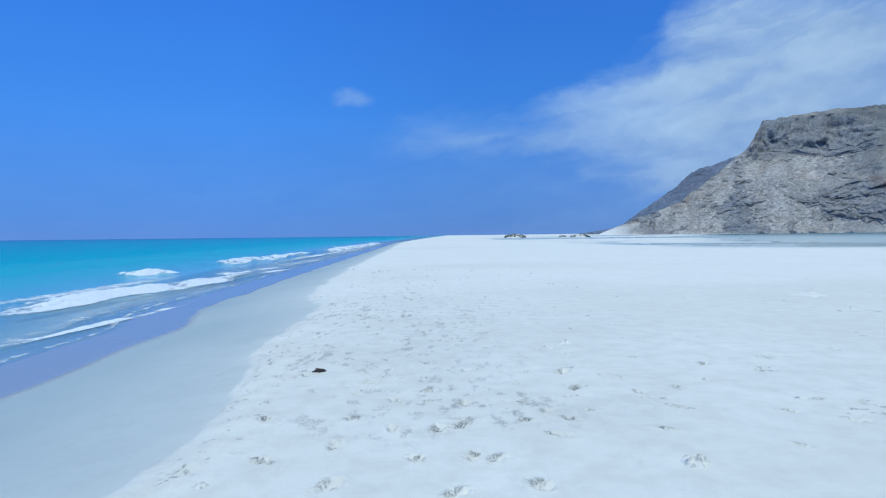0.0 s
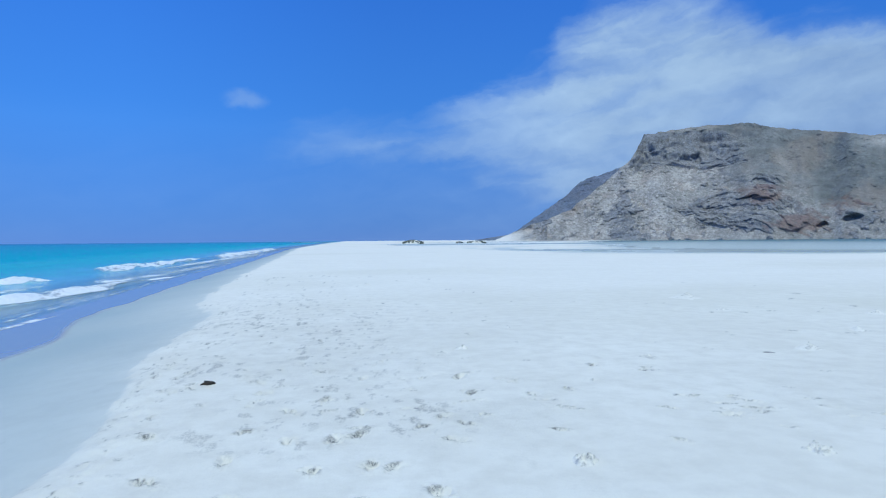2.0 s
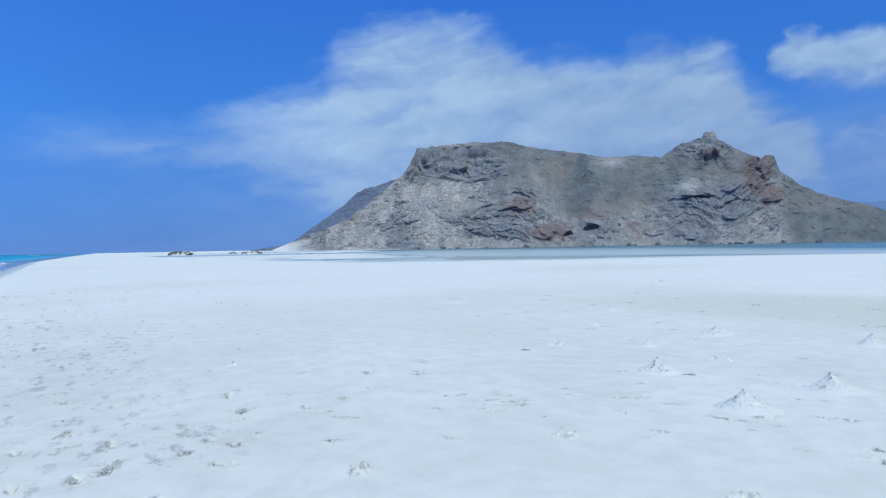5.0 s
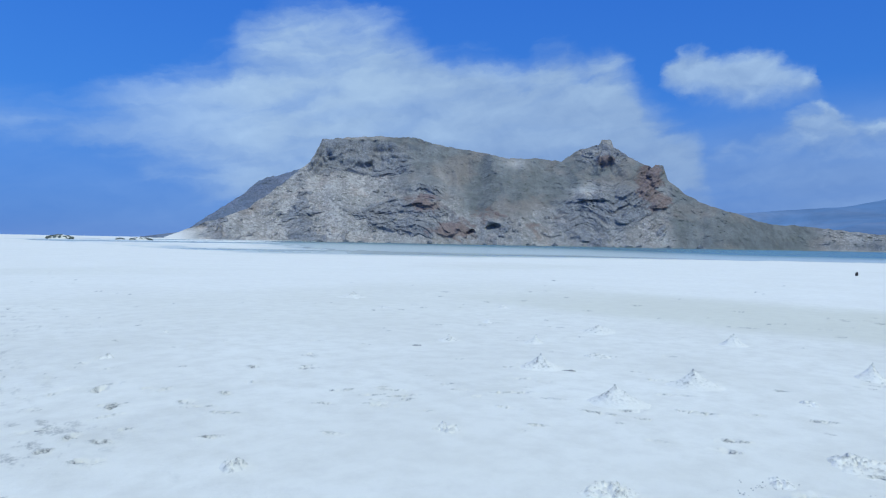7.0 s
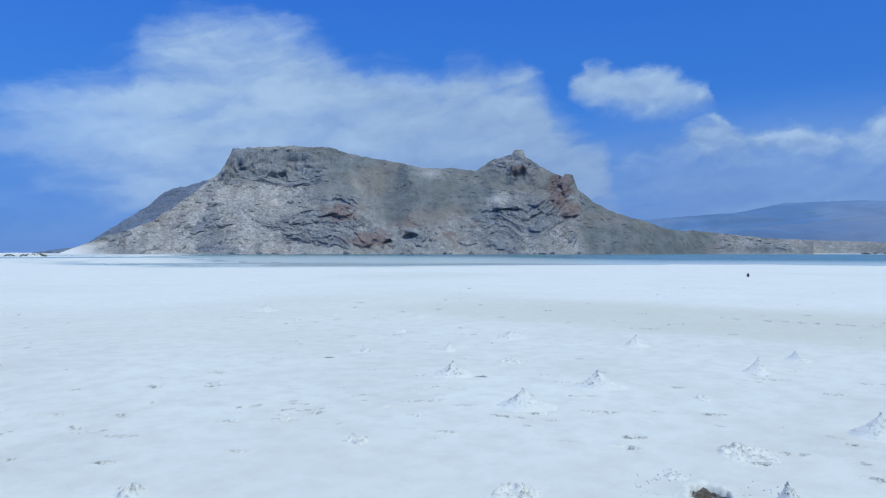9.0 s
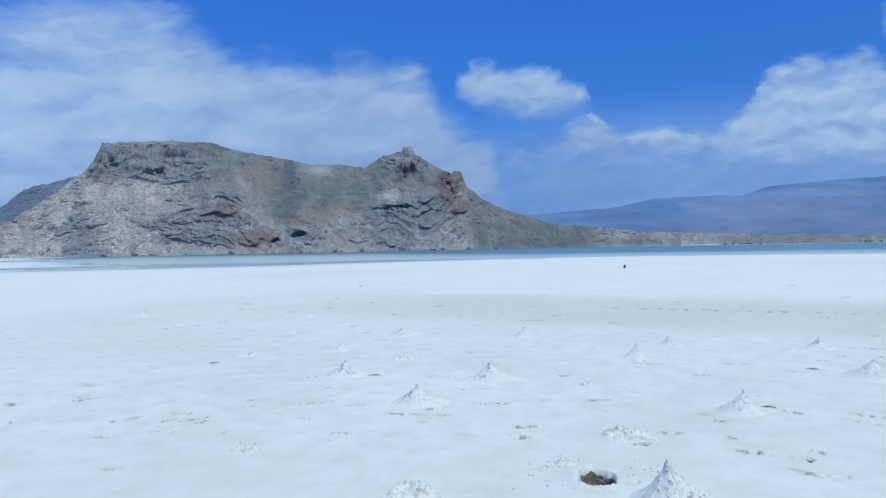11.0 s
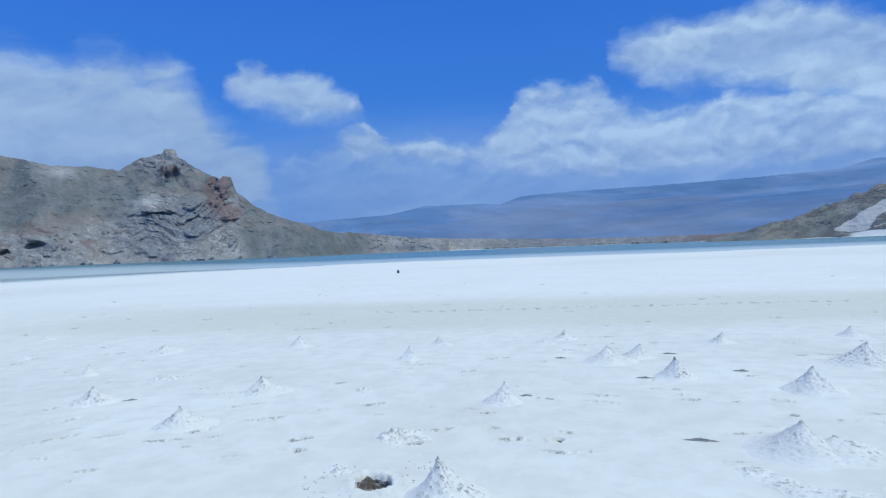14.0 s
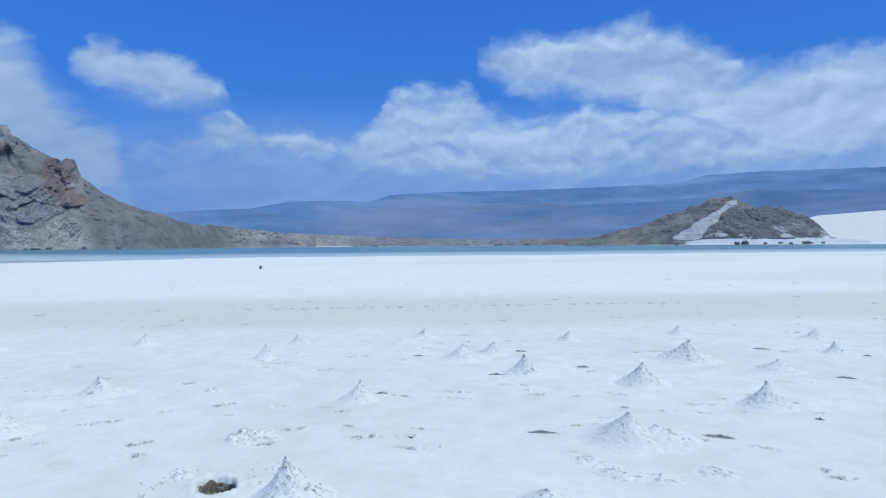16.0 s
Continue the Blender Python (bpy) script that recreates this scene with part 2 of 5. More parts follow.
def mound_material():
    m, g, b, p = material("crumbly_sand")
    lumps = g.noise(p, 38.0, 5, 0.72)
    grain = g.noise(p, 120.0, 4, 0.7)
    c = g.mix(g.span(g.noise(p, 6.0, 5, 0.6), 0.4, 0.7), (0.845, 0.823, 0.755), (0.79, 0.767, 0.695))
    c = g.mix(g.span(grain, 0.55, 0.75, 0, 0.2), c, (0.50, 0.485, 0.44))
    speck = g.span(g.math("ADD", g.math("MULTIPLY", lumps, 0.5), g.math("MULTIPLY", grain, 0.5)), 0.485, 0.53)
    c = g.mix(g.math("MULTIPLY", g.attr("turned_dark"), g.math("ADD", 0.2, g.math("MULTIPLY", speck, 0.8))), c, (0.25, 0.245, 0.225))
    g.link(c, b.inputs["Base Color"])
    b.inputs["Roughness"].default_value = 0.95
    b.inputs["Specular IOR Level"].default_value = 0.1
    g.link(g.bump(g.math("ADD", lumps, g.math("MULTIPLY", grain, 0.4)), 0.6, 0.013), b.inputs["Normal"])
    return m


def damp_material():
    m, g, b, p = material("damp_brown_sand")
    n = g.noise(p, 40.0, 5, 0.7)
    patch = g.noise(g.vec("MULTIPLY", p, (9.0, 14.0, 30.0)), 1.0, 5, 0.65)
    c = g.ramp(n, (0.3, (0.07, 0.056, 0.042)), (0.7, (0.24, 0.20, 0.15)))
    g.link(g.mix(g.span(patch, 0.5, 0.6, 0, 0.8), c, (0.50, 0.48, 0.44)), b.inputs["Base Color"])
    b.inputs["Roughness"].default_value = 0.8
    g.link(g.bump(n, 0.8, 0.02), b.inputs["Normal"])
    return m


def sea_material():
    m, g, b, p = material("turquoise_sea")
    off = g.attr("offshore")
    depth = g.math("LOGARITHM", g.math("ADD", off, 1.0), 10.0)
    streak = g.noise(g.vec("MULTIPLY", p, (0.05, 0.006, 1)), 1.0, 5, 0.6)
    depth = g.math("ADD", depth, g.math("MULTIPLY", g.math("SUBTRACT", streak, 0.5), 0.6))
    c = g.ramp(g.math("DIVIDE", depth, 4.0), (0.0, (0.36, 0.52, 0.66)), (0.22, (0.21, 0.50, 0.60)), (0.30, (0.07, 0.48, 0.50)), (0.38, (0.0, 0.40, 0.42)), (0.52, (0.0, 0.30, 0.355)), (0.68, (0.0, 0.195, 0.29)), (0.85, (0.005, 0.07, 0.18)))
    g.link(c, b.inputs["Base Color"])
    g.link(g.span(off, 2.0, 22.0, 0.07, 0.22, True), b.inputs["Roughness"])
    g.link(g.span(off, 2.0, 18.0, 0.55, 0.18, True), b.inputs["Specular IOR Level"])
    g.link(g.span(off, 0.3, 9.0, 0.35, 1.0, True), b.inputs["Alpha"])
    chop = g.math("ADD", g.noise(g.vec("MULTIPLY", p, (1.0, 0.5, 1)), 1.3, 5, 0.6), g.math("MULTIPLY", g.noise(p, 6.0, 3, 0.6), 0.3))
    g.link(g.bump(g.math("MULTIPLY", chop, g.span(off, 2.0, 20.0, 0.12, 1.0, True)), 0.5, 0.35), b.inputs["Normal"])
    return m


def lagoon_material():
    m, g, b, p = material("shallow_lagoon_water")
    off = g.attr("offshore")
    band = g.noise(g.vec("MULTIPLY", p, (0.03, 0.03, 1)), 1.0, 4, 0.6)
    c = g.mix(g.span(g.math("ADD", off, g.math("MULTIPLY", g.math("SUBTRACT", band, 0.5), 60.0)), 60, 430, 0, 1, True), (0.60, 0.665, 0.63), (0.12, 0.235, 0.26))
    g.link(c, b.inputs["Base Color"])
    b.inputs["Roughness"].default_value = 0.25
    b.inputs["Specular IOR Level"].default_value = 0.16
    g.link(g.span(off, 0.0, 50.0, 0.05, 1.0, True), b.inputs["Alpha"])
    g.link(g.bump(g.noise(p, 2.5, 4, 0.6), 0.5, 0.12), b.inputs["Normal"])
    return m


def foam_material():
    m, g, b, p = material("white_foam")
    n = g.noise(g.vec("MULTIPLY", p, (1.6, 0.7, 1)), 2.2, 7, 0.68, 0.4)
    lace = g.noise(g.vec("MULTIPLY", p, (1.0, 0.6, 1)), 6.0, 4, 0.6)
    g.link(g.mix(g.span(lace, 0.3, 0.7), (0.74, 0.79, 0.83), (0.90, 0.92, 0.93)), b.inputs["Base Color"])
    b.inputs["Roughness"].default_value = 0.7
    cover = g.math("ADD", g.attr("foam"), g.math("ADD", g.math("MULTIPLY", g.math("SUBTRACT", n, 0.5), 1.5), g.math("MULTIPLY", g.math("SUBTRACT", lace, 0.5), 0.7)))
    g.link(g.span(cover, 0.34, 0.98, 0, 1, True), b.inputs["Alpha"])
    g.link(g.bump(lace, 0.5, 0.05), b.inputs["Normal"])
    return m


def rock_material(name, scree, olive, dark=(0.17, 0.168, 0.172)):
    """Weathered limestone: scree strewn with blocks, bedded outcrops, olive slopes with scrub, red stain, blown sand."""
    m, g, b, p = material(name)

    def cells(scale, at=None):
        v = g.add("ShaderNodeTexVoronoi", feature="F1")
        g.link(at or p, v.inputs["Vector"])
        v.inputs["Scale"].default_value = scale
        return v

    def tint(k, base=scree):
        return tuple(min(0.8, k * v) for v in base)

    big = g.noise(p, 0.016, 5, 0.6)
    mid = g.noise(p, 0.07, 6, 0.62)
    small = g.noise(p, 0.30, 6, 0.70)
    tiny = g.noise(p, 0.75, 4, 0.75)
    along, bedz = g.attr("along"), g.attr("bedz")
    down = g.add("ShaderNodeCombineXYZ")
    high = g.add("ShaderNodeSeparateXYZ")
    g.link(p, high.inputs[0])
    g.link(g.math("MULTIPLY", along, 0.075), down.inputs[0])
    g.link(g.math("MULTIPLY", high.outputs[2], 0.016), down.inputs[1])
    rill = g.noise(down.outputs[0], 1.0, 6, 0.6, 0.6)
    beds = g.add("ShaderNodeCombineXYZ")
    g.link(g.math("MULTIPLY", along, 0.022), beds.inputs[0])
    g.link(g.math("MULTIPLY", bedz, 0.17), beds.inputs[1])
    strata = g.noise(beds.outputs[0], 1.0, 7, 0.66, 0.35)
    joint = g.noise(beds.outputs[0], 5.0, 5, 0.7, 0.3)
    block = g.add("ShaderNodeSeparateColor")
    g.link(cells(0.30, g.vec("ADD", p, g.vec("MULTIPLY", g.noise(p, 0.5, 3, 0.7, color=True), (4.0, 4.0, 4.0)))).outputs["Color"], block.inputs[0])
    c = g.mix(g.span(big, 0.35, 0.65), tint(1.0), (scree[0] * 0.80, scree[1] * 0.83, scree[2] * 0.88))
    c = g.mix(g.span(g.noise(p, 0.028, 5, 0.6), 0.5, 0.66, 0, 0.7), c, (scree[0] * 0.98, scree[1] * 0.83, scree[2] * 0.74))
    c = g.mix(g.span(rill, 0.5, 0.62, 0, 0.6), c, tint(1.28))
    c = g.mix(g.span(rill, 0.48, 0.36, 0, 0.7), c, tint(0.62))
    c = g.mix(g.span(mid, 0.50, 0.62, 0, 0.65), c, tint(0.6))
    c = g.mix(g.span(g.noise(p, 0.033, 6, 0.66), 0.5, 0.6, 0, 0.55), c, (scree[0] * 0.58, scree[1] * 0.63, scree[2] * 0.66))
    slope = g.mix(g.span(mid, 0.38, 0.62), tint(1.25, olive), tint(0.82, olive))
    slope = g.mix(g.span(rill, 0.5, 0.64, 0, 0.35), slope, tint(1.5, olive))
    slope = g.mix(g.span(g.noise(p, 0.02, 5, 0.6), 0.48, 0.62, 0, 0.7), slope, (olive[0] * 1.75, olive[1] * 1.42, olive[2] * 1.25))
    c = g.mix(g.math("MULTIPLY", g.attr("olive"), 0.92), c, slope)
    stained = g.span(g.math("ADD", g.attr("red"), g.math("ADD", g.math("MULTIPLY", g.math("SUBTRACT", mid, 0.5), 1.6), g.math("MULTIPLY", g.math("SUBTRACT", strata, 0.5), 1.2))), 0.30, 0.70, 0, 0.85, True)
    outcrop = g.span(g.math("ADD", g.attr("rock"), g.math("ADD", g.math("MULTIPLY", g.math("SUBTRACT", strata, 0.5), 1.5), g.math("MULTIPLY", g.math("SUBTRACT", mid, 0.5), 1.0))), 0.28, 0.72, 0, 1, True)
    stone = g.ramp(strata, (0.34, tint(0.62, dark)), (0.47, tint(1.05, dark)), (0.53, tint(1.4, dark)), (0.60, tint(0.85, dark)), (0.70, tint(1.6, dark)))
    stone = g.mix(g.span(joint, 0.55, 0.70, 0, 0.6), stone, tint(0.6, dark))
    stone = g.mix(g.span(block.outputs[0], 0.62, 0.9, 0, 0.45), stone, tint(1.9, dark))
    # fallen blocks, pale and dark, and dots of scrub
    strewn = g.span(g.attr("olive"), 0.1, 0.8, 1.0, 0.12)
    c = g.mix(g.math("MULTIPLY", g.span(block.outputs[1], 0.80, 0.92, 0, 0.4), strewn), c, tint(1.5))
    c = g.mix(g.math("MULTIPLY", g.span(block.outputs[2], 0.76, 0.90, 0, 0.55), strewn), c, tint(0.5))
    c = g.mix(g.math("MULTIPLY", g.span(small, 0.53, 0.66, 0, 0.7), g.span(strewn, 0.1, 1.0, 0.5, 1.0)), c, tint(0.40))
    c = g.mix(g.math("MULTIPLY", g.span(tiny, 0.56, 0.68, 0, 0.4), strewn), c, tint(1.5))
    fleck = g.noise(p, 0.5, 3, 0.62)
    drift = g.noise(p, 0.04, 5, 0.6)
    c = g.mix(g.math("MULTIPLY", g.math("MULTIPLY", g.span(fleck, 0.55, 0.62), g.span(drift, 0.42, 0.58, 0.1, 0.7)), strewn), c, tint(1.4))
    c = g.mix(g.math("MULTIPLY", g.math("MULTIPLY", g.span(fleck, 0.45, 0.38), g.span(drift, 0.60, 0.44, 0.15, 0.75)), g.span(strewn, 0.1, 1.0, 0.4, 1.0)), c, tint(0.45))
    stone = g.mix(g.span(g.noise(p, 0.045, 6, 0.66), 0.48, 0.60, 0, 0.45), stone, g.mix(g.span(strata, 0.4, 0.6), tint(0.5), tint(0.95)))
    stone = g.mix(g.span(fleck, 0.46, 0.38, 0, 0.6), stone, tint(0.5, dark))
    stone = g.mix(g.span(fleck, 0.55, 0.63, 0, 0.4), stone, tint(1.9, dark))
    c = g.mix(g.math("MULTIPLY", outcrop, 0.76), c, stone)
    c = g.mix(g.math("MULTIPLY", stained, 0.7), c, g.mix(g.span(joint, 0.4, 0.6), (0.27, 0.16, 0.128), (0.165, 0.112, 0.098)))
    scrub = g.math("MULTIPLY", g.span(cells(0.2).outputs["Distance"], 0.36, 0.2), g.span(g.noise(p, 0.05, 3, 0.6), 0.42, 0.6))
    c = g.mix(g.math("MULTIPLY", scrub, 0.5), c, (0.13, 0.14, 0.11))
    c = g.mix(g.attr("sand"), c, (0.72, 0.70, 0.67))
    g.link(c, b.inputs["Base Color"])
    b.inputs["Roughness"].default_value = 0.95
    b.inputs["Specular IOR Level"].default_value = 0.1
    h = g.math("ADD", g.math("ADD", g.math("MULTIPLY", mid, 0.35), g.math("MULTIPLY", small, 0.5)), g.math("ADD", g.math("MULTIPLY", tiny, 0.4), g.math("MULTIPLY", g.math("MULTIPLY", strata, outcrop), 1.2)))
    g.link(g.bump(g.math("MULTIPLY", h, g.math("SUBTRACT", 1.0, g.attr("sand"), clamp=True)), 0.8, 1.7), b.inputs["Normal"])
    return m


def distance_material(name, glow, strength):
    """Mountains kilometres off, seen through blue air: a backdrop whose haze is put in as emission."""
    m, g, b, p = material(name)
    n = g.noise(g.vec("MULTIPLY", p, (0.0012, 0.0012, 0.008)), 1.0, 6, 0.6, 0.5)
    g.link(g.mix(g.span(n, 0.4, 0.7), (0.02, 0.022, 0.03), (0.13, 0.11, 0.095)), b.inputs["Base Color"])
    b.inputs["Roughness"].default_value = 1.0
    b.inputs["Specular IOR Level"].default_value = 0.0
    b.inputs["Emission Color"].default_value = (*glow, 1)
    # noise varies the emitted haze over the slopes
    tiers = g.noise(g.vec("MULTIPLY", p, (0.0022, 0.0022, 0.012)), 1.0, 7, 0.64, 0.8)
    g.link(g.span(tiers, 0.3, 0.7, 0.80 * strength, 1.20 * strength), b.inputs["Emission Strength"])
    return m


def plain(name, dark, light, scale, rough=0.9):
    m, g, b, p = material(name)
    n = g.noise(p, scale, 5, 0.65)
    g.link(g.ramp(n, (0.3, dark), (0.7, light)), b.inputs["Base Color"])
    b.inputs["Roughness"].default_value = rough
    g.link(g.bump(n, 0.6, 0.3 / scale), b.inputs["Normal"])
    return m


SAND, MOUND, DAMP, SEA, LAGOON, FOAM = sand_material(), mound_material(), damp_material(), sea_material(), lagoon_material(), foam_material()
HEADLAND = rock_material("limestone_headland", (0.445, 0.415, 0.388), (0.15, 0.16, 0.158), (0.18, 0.186, 0.203))
HILL = rock_material("dark_hill_rock", (0.30, 0.285, 0.265), (0.19, 0.2, 0.175), (0.13, 0.128, 0.13))
# distance haze is put into the shoulder's blue base colours
SHOULDER = rock_material("hazed_shoulder_rock", (0.19, 0.225, 0.30), (0.155, 0.185, 0.25), (0.12, 0.14, 0.19))
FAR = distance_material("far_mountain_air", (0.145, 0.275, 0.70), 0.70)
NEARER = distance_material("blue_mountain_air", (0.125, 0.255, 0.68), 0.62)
SHRUB = plain("grey_green_shrub", (0.085, 0.10, 0.075), (0.22, 0.23, 0.18), 3.0)
CLOD = plain("grey_clod_sand", (0.36, 0.35, 0.335), (0.62, 0.605, 0.575), 40.0)
# dark grey put in for the shade inside burrow mouths
MOUTH_SHADE = plain("painted_burrow_shade", (0.09, 0.09, 0.088), (0.46, 0.45, 0.43), 30.0)
WOOD = plain("dark_driftwood", (0.03, 0.026, 0.022), (0.09, 0.075, 0.06), 30.0)

# ---- geometry helpers ----


def lattice(ix, iy, iz, seed):
    h = (ix * 374761393 + iy * 668265263 + iz * 2147483647 + seed * 1274126177) & 0xFFFFFFFF
    h = ((h ^ (h >> 13)) * 1274126177) & 0xFFFFFFFF
    return ((h ^ (h >> 16)) & 0xFFFF) / 65535.0


def value_noise(x, y, z, seed=0):
    fx, fy, fz = np.floor(x), np.floor(y), np.floor(z)
    ix, iy, iz = fx.astype(np.int64), fy.astype(np.int64), fz.astype(np.int64)
    u, v, w = x - fx, y - fy, z - fz
    u, v, w = u * u * (3 - 2 * u), v * v * (3 - 2 * v), w * w * (3 - 2 * w)
    out = 0
    for dx in (0, 1):
        for dy in (0, 1):
            for dz in (0, 1):
                out = out + (u if dx else 1 - u) * (v if dy else 1 - v) * (w if dz else 1 - w) * lattice(ix + dx, iy + dy, iz + dz, seed)
    return out * 2 - 1


def fbm(x, y, z, octaves, seed=0, gain=0.5, ridged=False):
    x, y, z = np.broadcast_arrays(np.asarray(x, float), np.asarray(y, float), np.asarray(z, float))
    total, amp, norm = 0.0, 1.0, 0.0
    for k in range(octaves):
        n = value_noise(x * 2.03**k + 17.3 * k, y * 2.03**k - 9.1 * k, z * 2.03**k + 4.7 * k, seed + k)
        total, norm, amp = total + amp * ((1 - 2 * np.abs(n)) if ridged else n), norm + amp, amp * gain
    return total / norm


def smooth(a, b, v):
    t = np.clip((v - a) / (b - a), 0, 1)
    return t * t * (3 - 2 * t)


def blob(u, v, cu, cv, wu, wv):
    return np.exp(-(((u - cu) / wu) ** 2) - ((v - cv) / wv) ** 2)


def sheet(name, P, mat, wrap=False, attrs=None, parent=None, keep=None, shade=True):
    """A mesh from a grid of places (rows, columns, 3), as one object."""
    nu, nv = P.shape[:2]
    i, j = np.meshgrid(np.arange(nu - 1), np.arange(nv if wrap else nv - 1), indexing="ij")
    j2 = (j + 1) % nv
    quads = np.stack([i * nv + j, i * nv + j2, (i + 1) * nv + j2, (i + 1) * nv + j], -1).reshape(-1, 4)
    if keep is not None:
        quads = quads[keep.reshape(-1)]
    me = bpy.data.meshes.new(name)
    me.vertices.add(nu * nv)
    me.vertices.foreach_set("co", P.reshape(-1).astype(np.float32))
    me.loops.add(quads.size)
    me.loops.foreach_set("vertex_index", quads.reshape(-1).astype(np.int32))
    me.polygons.add(len(quads))
    me.polygons.foreach_set("loop_start", np.arange(0, quads.size, 4, dtype=np.int32))
    me.polygons.foreach_set("use_smooth", np.full(len(quads), shade))
    me.update(calc_edges=True)
    me.validate()
    for key, v in (attrs or {}).items():
        me.attributes.new(key, "FLOAT", "POINT").data.foreach_set("value", np.asarray(v, np.float32).reshape(-1))
    me.materials.append(mat)
    ob = new(name, me)
    ob.parent = parent
    return ob


def part(name, bm, mat, parent=None, label=""):
    me = bpy.data.meshes.new(name)
    bm.to_mesh(me)
    bm.free()
    me.materials.append(mat)
    ob = new(name, me)
    ob.parent = parent
    if label:
        ob["label"] = label
    return ob


def rounded_lump(bm, centre, size, seed, rough=0.35, sub=2):
    """A broken, uneven lump added to a bmesh."""
    made = bmesh.ops.create_icosphere(bm, subdivisions=sub, radius=1.0)["verts"]
    for v in made:
        n = noise.noise(v.co * 1.7 + Vector((seed * 7.1, seed * 3.3, 0))) + 0.5 * noise.noise(v.co * 4.1 + Vector((0, seed * 5.7, seed)))
        v.co = Vector(centre) + Vector(a * b for a, b in zip(v.co * (1 + rough * n), size))


# ---- the land: one sheet from the feet to the horizon ----
SEA_Z, LAGOON_Z = -0.56, -0.16


def shore_x(y):
    """The line where the wet sand begins, along the beach."""
    return np.interp(y, (-4900, -20, 8, 15.8, 19, 28, 42, 76, 193, 600, 1500, 4900), (-60, -5.5, -5.6, -5.95, -6.7, -7.0, -7.3, -7.9, -10, -1, 28, 120)) + 0.05 * np.sin(y * 0.55) * np.exp(-np.abs(y - 14) / 30) + 0.05 * np.sin(y * 1.3 + 1)


def lagoon_r(az):
    """How far the lagoon's near edge lies, by azimuth in degrees clockwise."""
    return np.interp(az, (-2, 2, 6, 13, 21, 31, 41, 51, 60, 68, 75, 86, 95, 106, 120, 150, 165), (4000, 420, 230, 114, 81, 76, 77, 86, 95, 102, 102, 99, 98, 113, 132, 220, 4000))


PRINTS = ((-0.32, 5.35), (-0.69, 5.67), (-0.74, 4.94), (-0.35, 6.28), (-0.64, 7.1), (-0.66, 4.16), (-0.02, 6.69), (0.31, 6.14), (0.05, 5.32), (0.25, 5.41), (0.31, 4.66), (0.46, 4.59), (-0.11, 4.63), (0.15, 3.99), (-1.77, 8.24), (-1.44, 5.67), (-1.2, 4.61), (2.39, 10.83), (1.64, 9.09), (1.53, 7.43), (1.48, 6.6), (3.31, 7.76), (2.53, 6.56), (2.1, 6.41), (3.75, 10.06), (1.04, 5.82), (1.19, 5.54), (1.01, 5.11), (0.7, 4.1))
# burrow mouths: place, half width, half depth seen, depth
BURROWS = ((4.52, 1.68, 0.125, 0.15, 0.20), (5.72, 0.55, 0.055, 0.05, 0.10), (9.62, 0.86, 0.10, 0.09, 0.12), (8.76, -1.35, 0.13, 0.09, 0.08), (5.85, -0.57, 0.15, 0.06, 0.05), (5.73, -2.03, 0.19, 0.08, 0.05), (10.07, -0.63, 0.13, 0.07, 0.06), (8.27, -0.25, 0.14, 0.05, 0.04), (6.47, 5.40, 0.09, 0.04, 0.04), (10.35, -4.22, 0.14, 0.07, 0.05), (7.22, 1.00, 0.08, 0.05, 0.05), (6.07, 8.14, 0.10, 0.085, 0.12), (6.28, -3.07, 0.05, 0.04, 0.04), (8.13, -4.29, 0.15, 0.07, 0.05), (9.76, -5.42, 0.08, 0.06, 0.06))


def lay_of_land(x, y):
    """Height of the land without the small marks, and what covers it."""
    r, az = np.hypot(x, y), np.degrees(np.arctan2(x, y))
    d = x - shore_x(y)
    face = np.interp(d, (-4000, -400, -60, -12, -2.5, 0, 1.2, 3.3, 3.75, 4.3, 6), (-30, -9, -3.2, -1.25, -0.585, -0.5, -0.36, -0.115, -0.055, 0.0, 0.0))
    roll = 0.03 * fbm(x * 0.25, y * 0.25, 0, 3, 5) * smooth(4, 9, d) + 0.004 * fbm(x * 1.6, y * 1.6, 0, 3, 8) * smooth(3.0, 4.5, d)
    edge = r - lagoon_r(az) * (1 + 0.05 * fbm(x * 0.02, y * 0.02, 0, 3, 21))
    bars = 0.10 * fbm(az * 0.05, np.log(r + 1) * 7.0, 0, 3, 31) + 0.035
    deep = np.interp(edge, (-60, -4, 0, 25, 60, 250), (0, -0.06, -0.15, -0.24, -0.5, -1.6))
    shoal = smooth(56, 20, az) * smooth(-5, 3, az)
    deep = np.where(edge > 0, deep * (1 - shoal) + shoal * (LAGOON_Z - 0.02 + bars), deep)
    far_r = np.interp(az, (-2, 2, 12, 16, 60, 66, 96, 100, 118, 150, 165), (300, 330, 480, 690, 700, 860, 860, 540, 520, 500, 400))
    land = smooth(far_r - 25, far_r + 20, r) * smooth(-3, 4, az) * smooth(170, 150, az)
    deep = deep * (1 - land) + land * 0.35
    inland = smooth(4, 12, d)
    z = face + roll + inland * deep * smooth(-6, 1, az) * smooth(170, 155, az)
    return z, d, edge, az, r


def ground_z(x, y):
    z = lay_of_land(np.array([float(x)]), np.array([float(y)]))[0]
    return float(z[0])


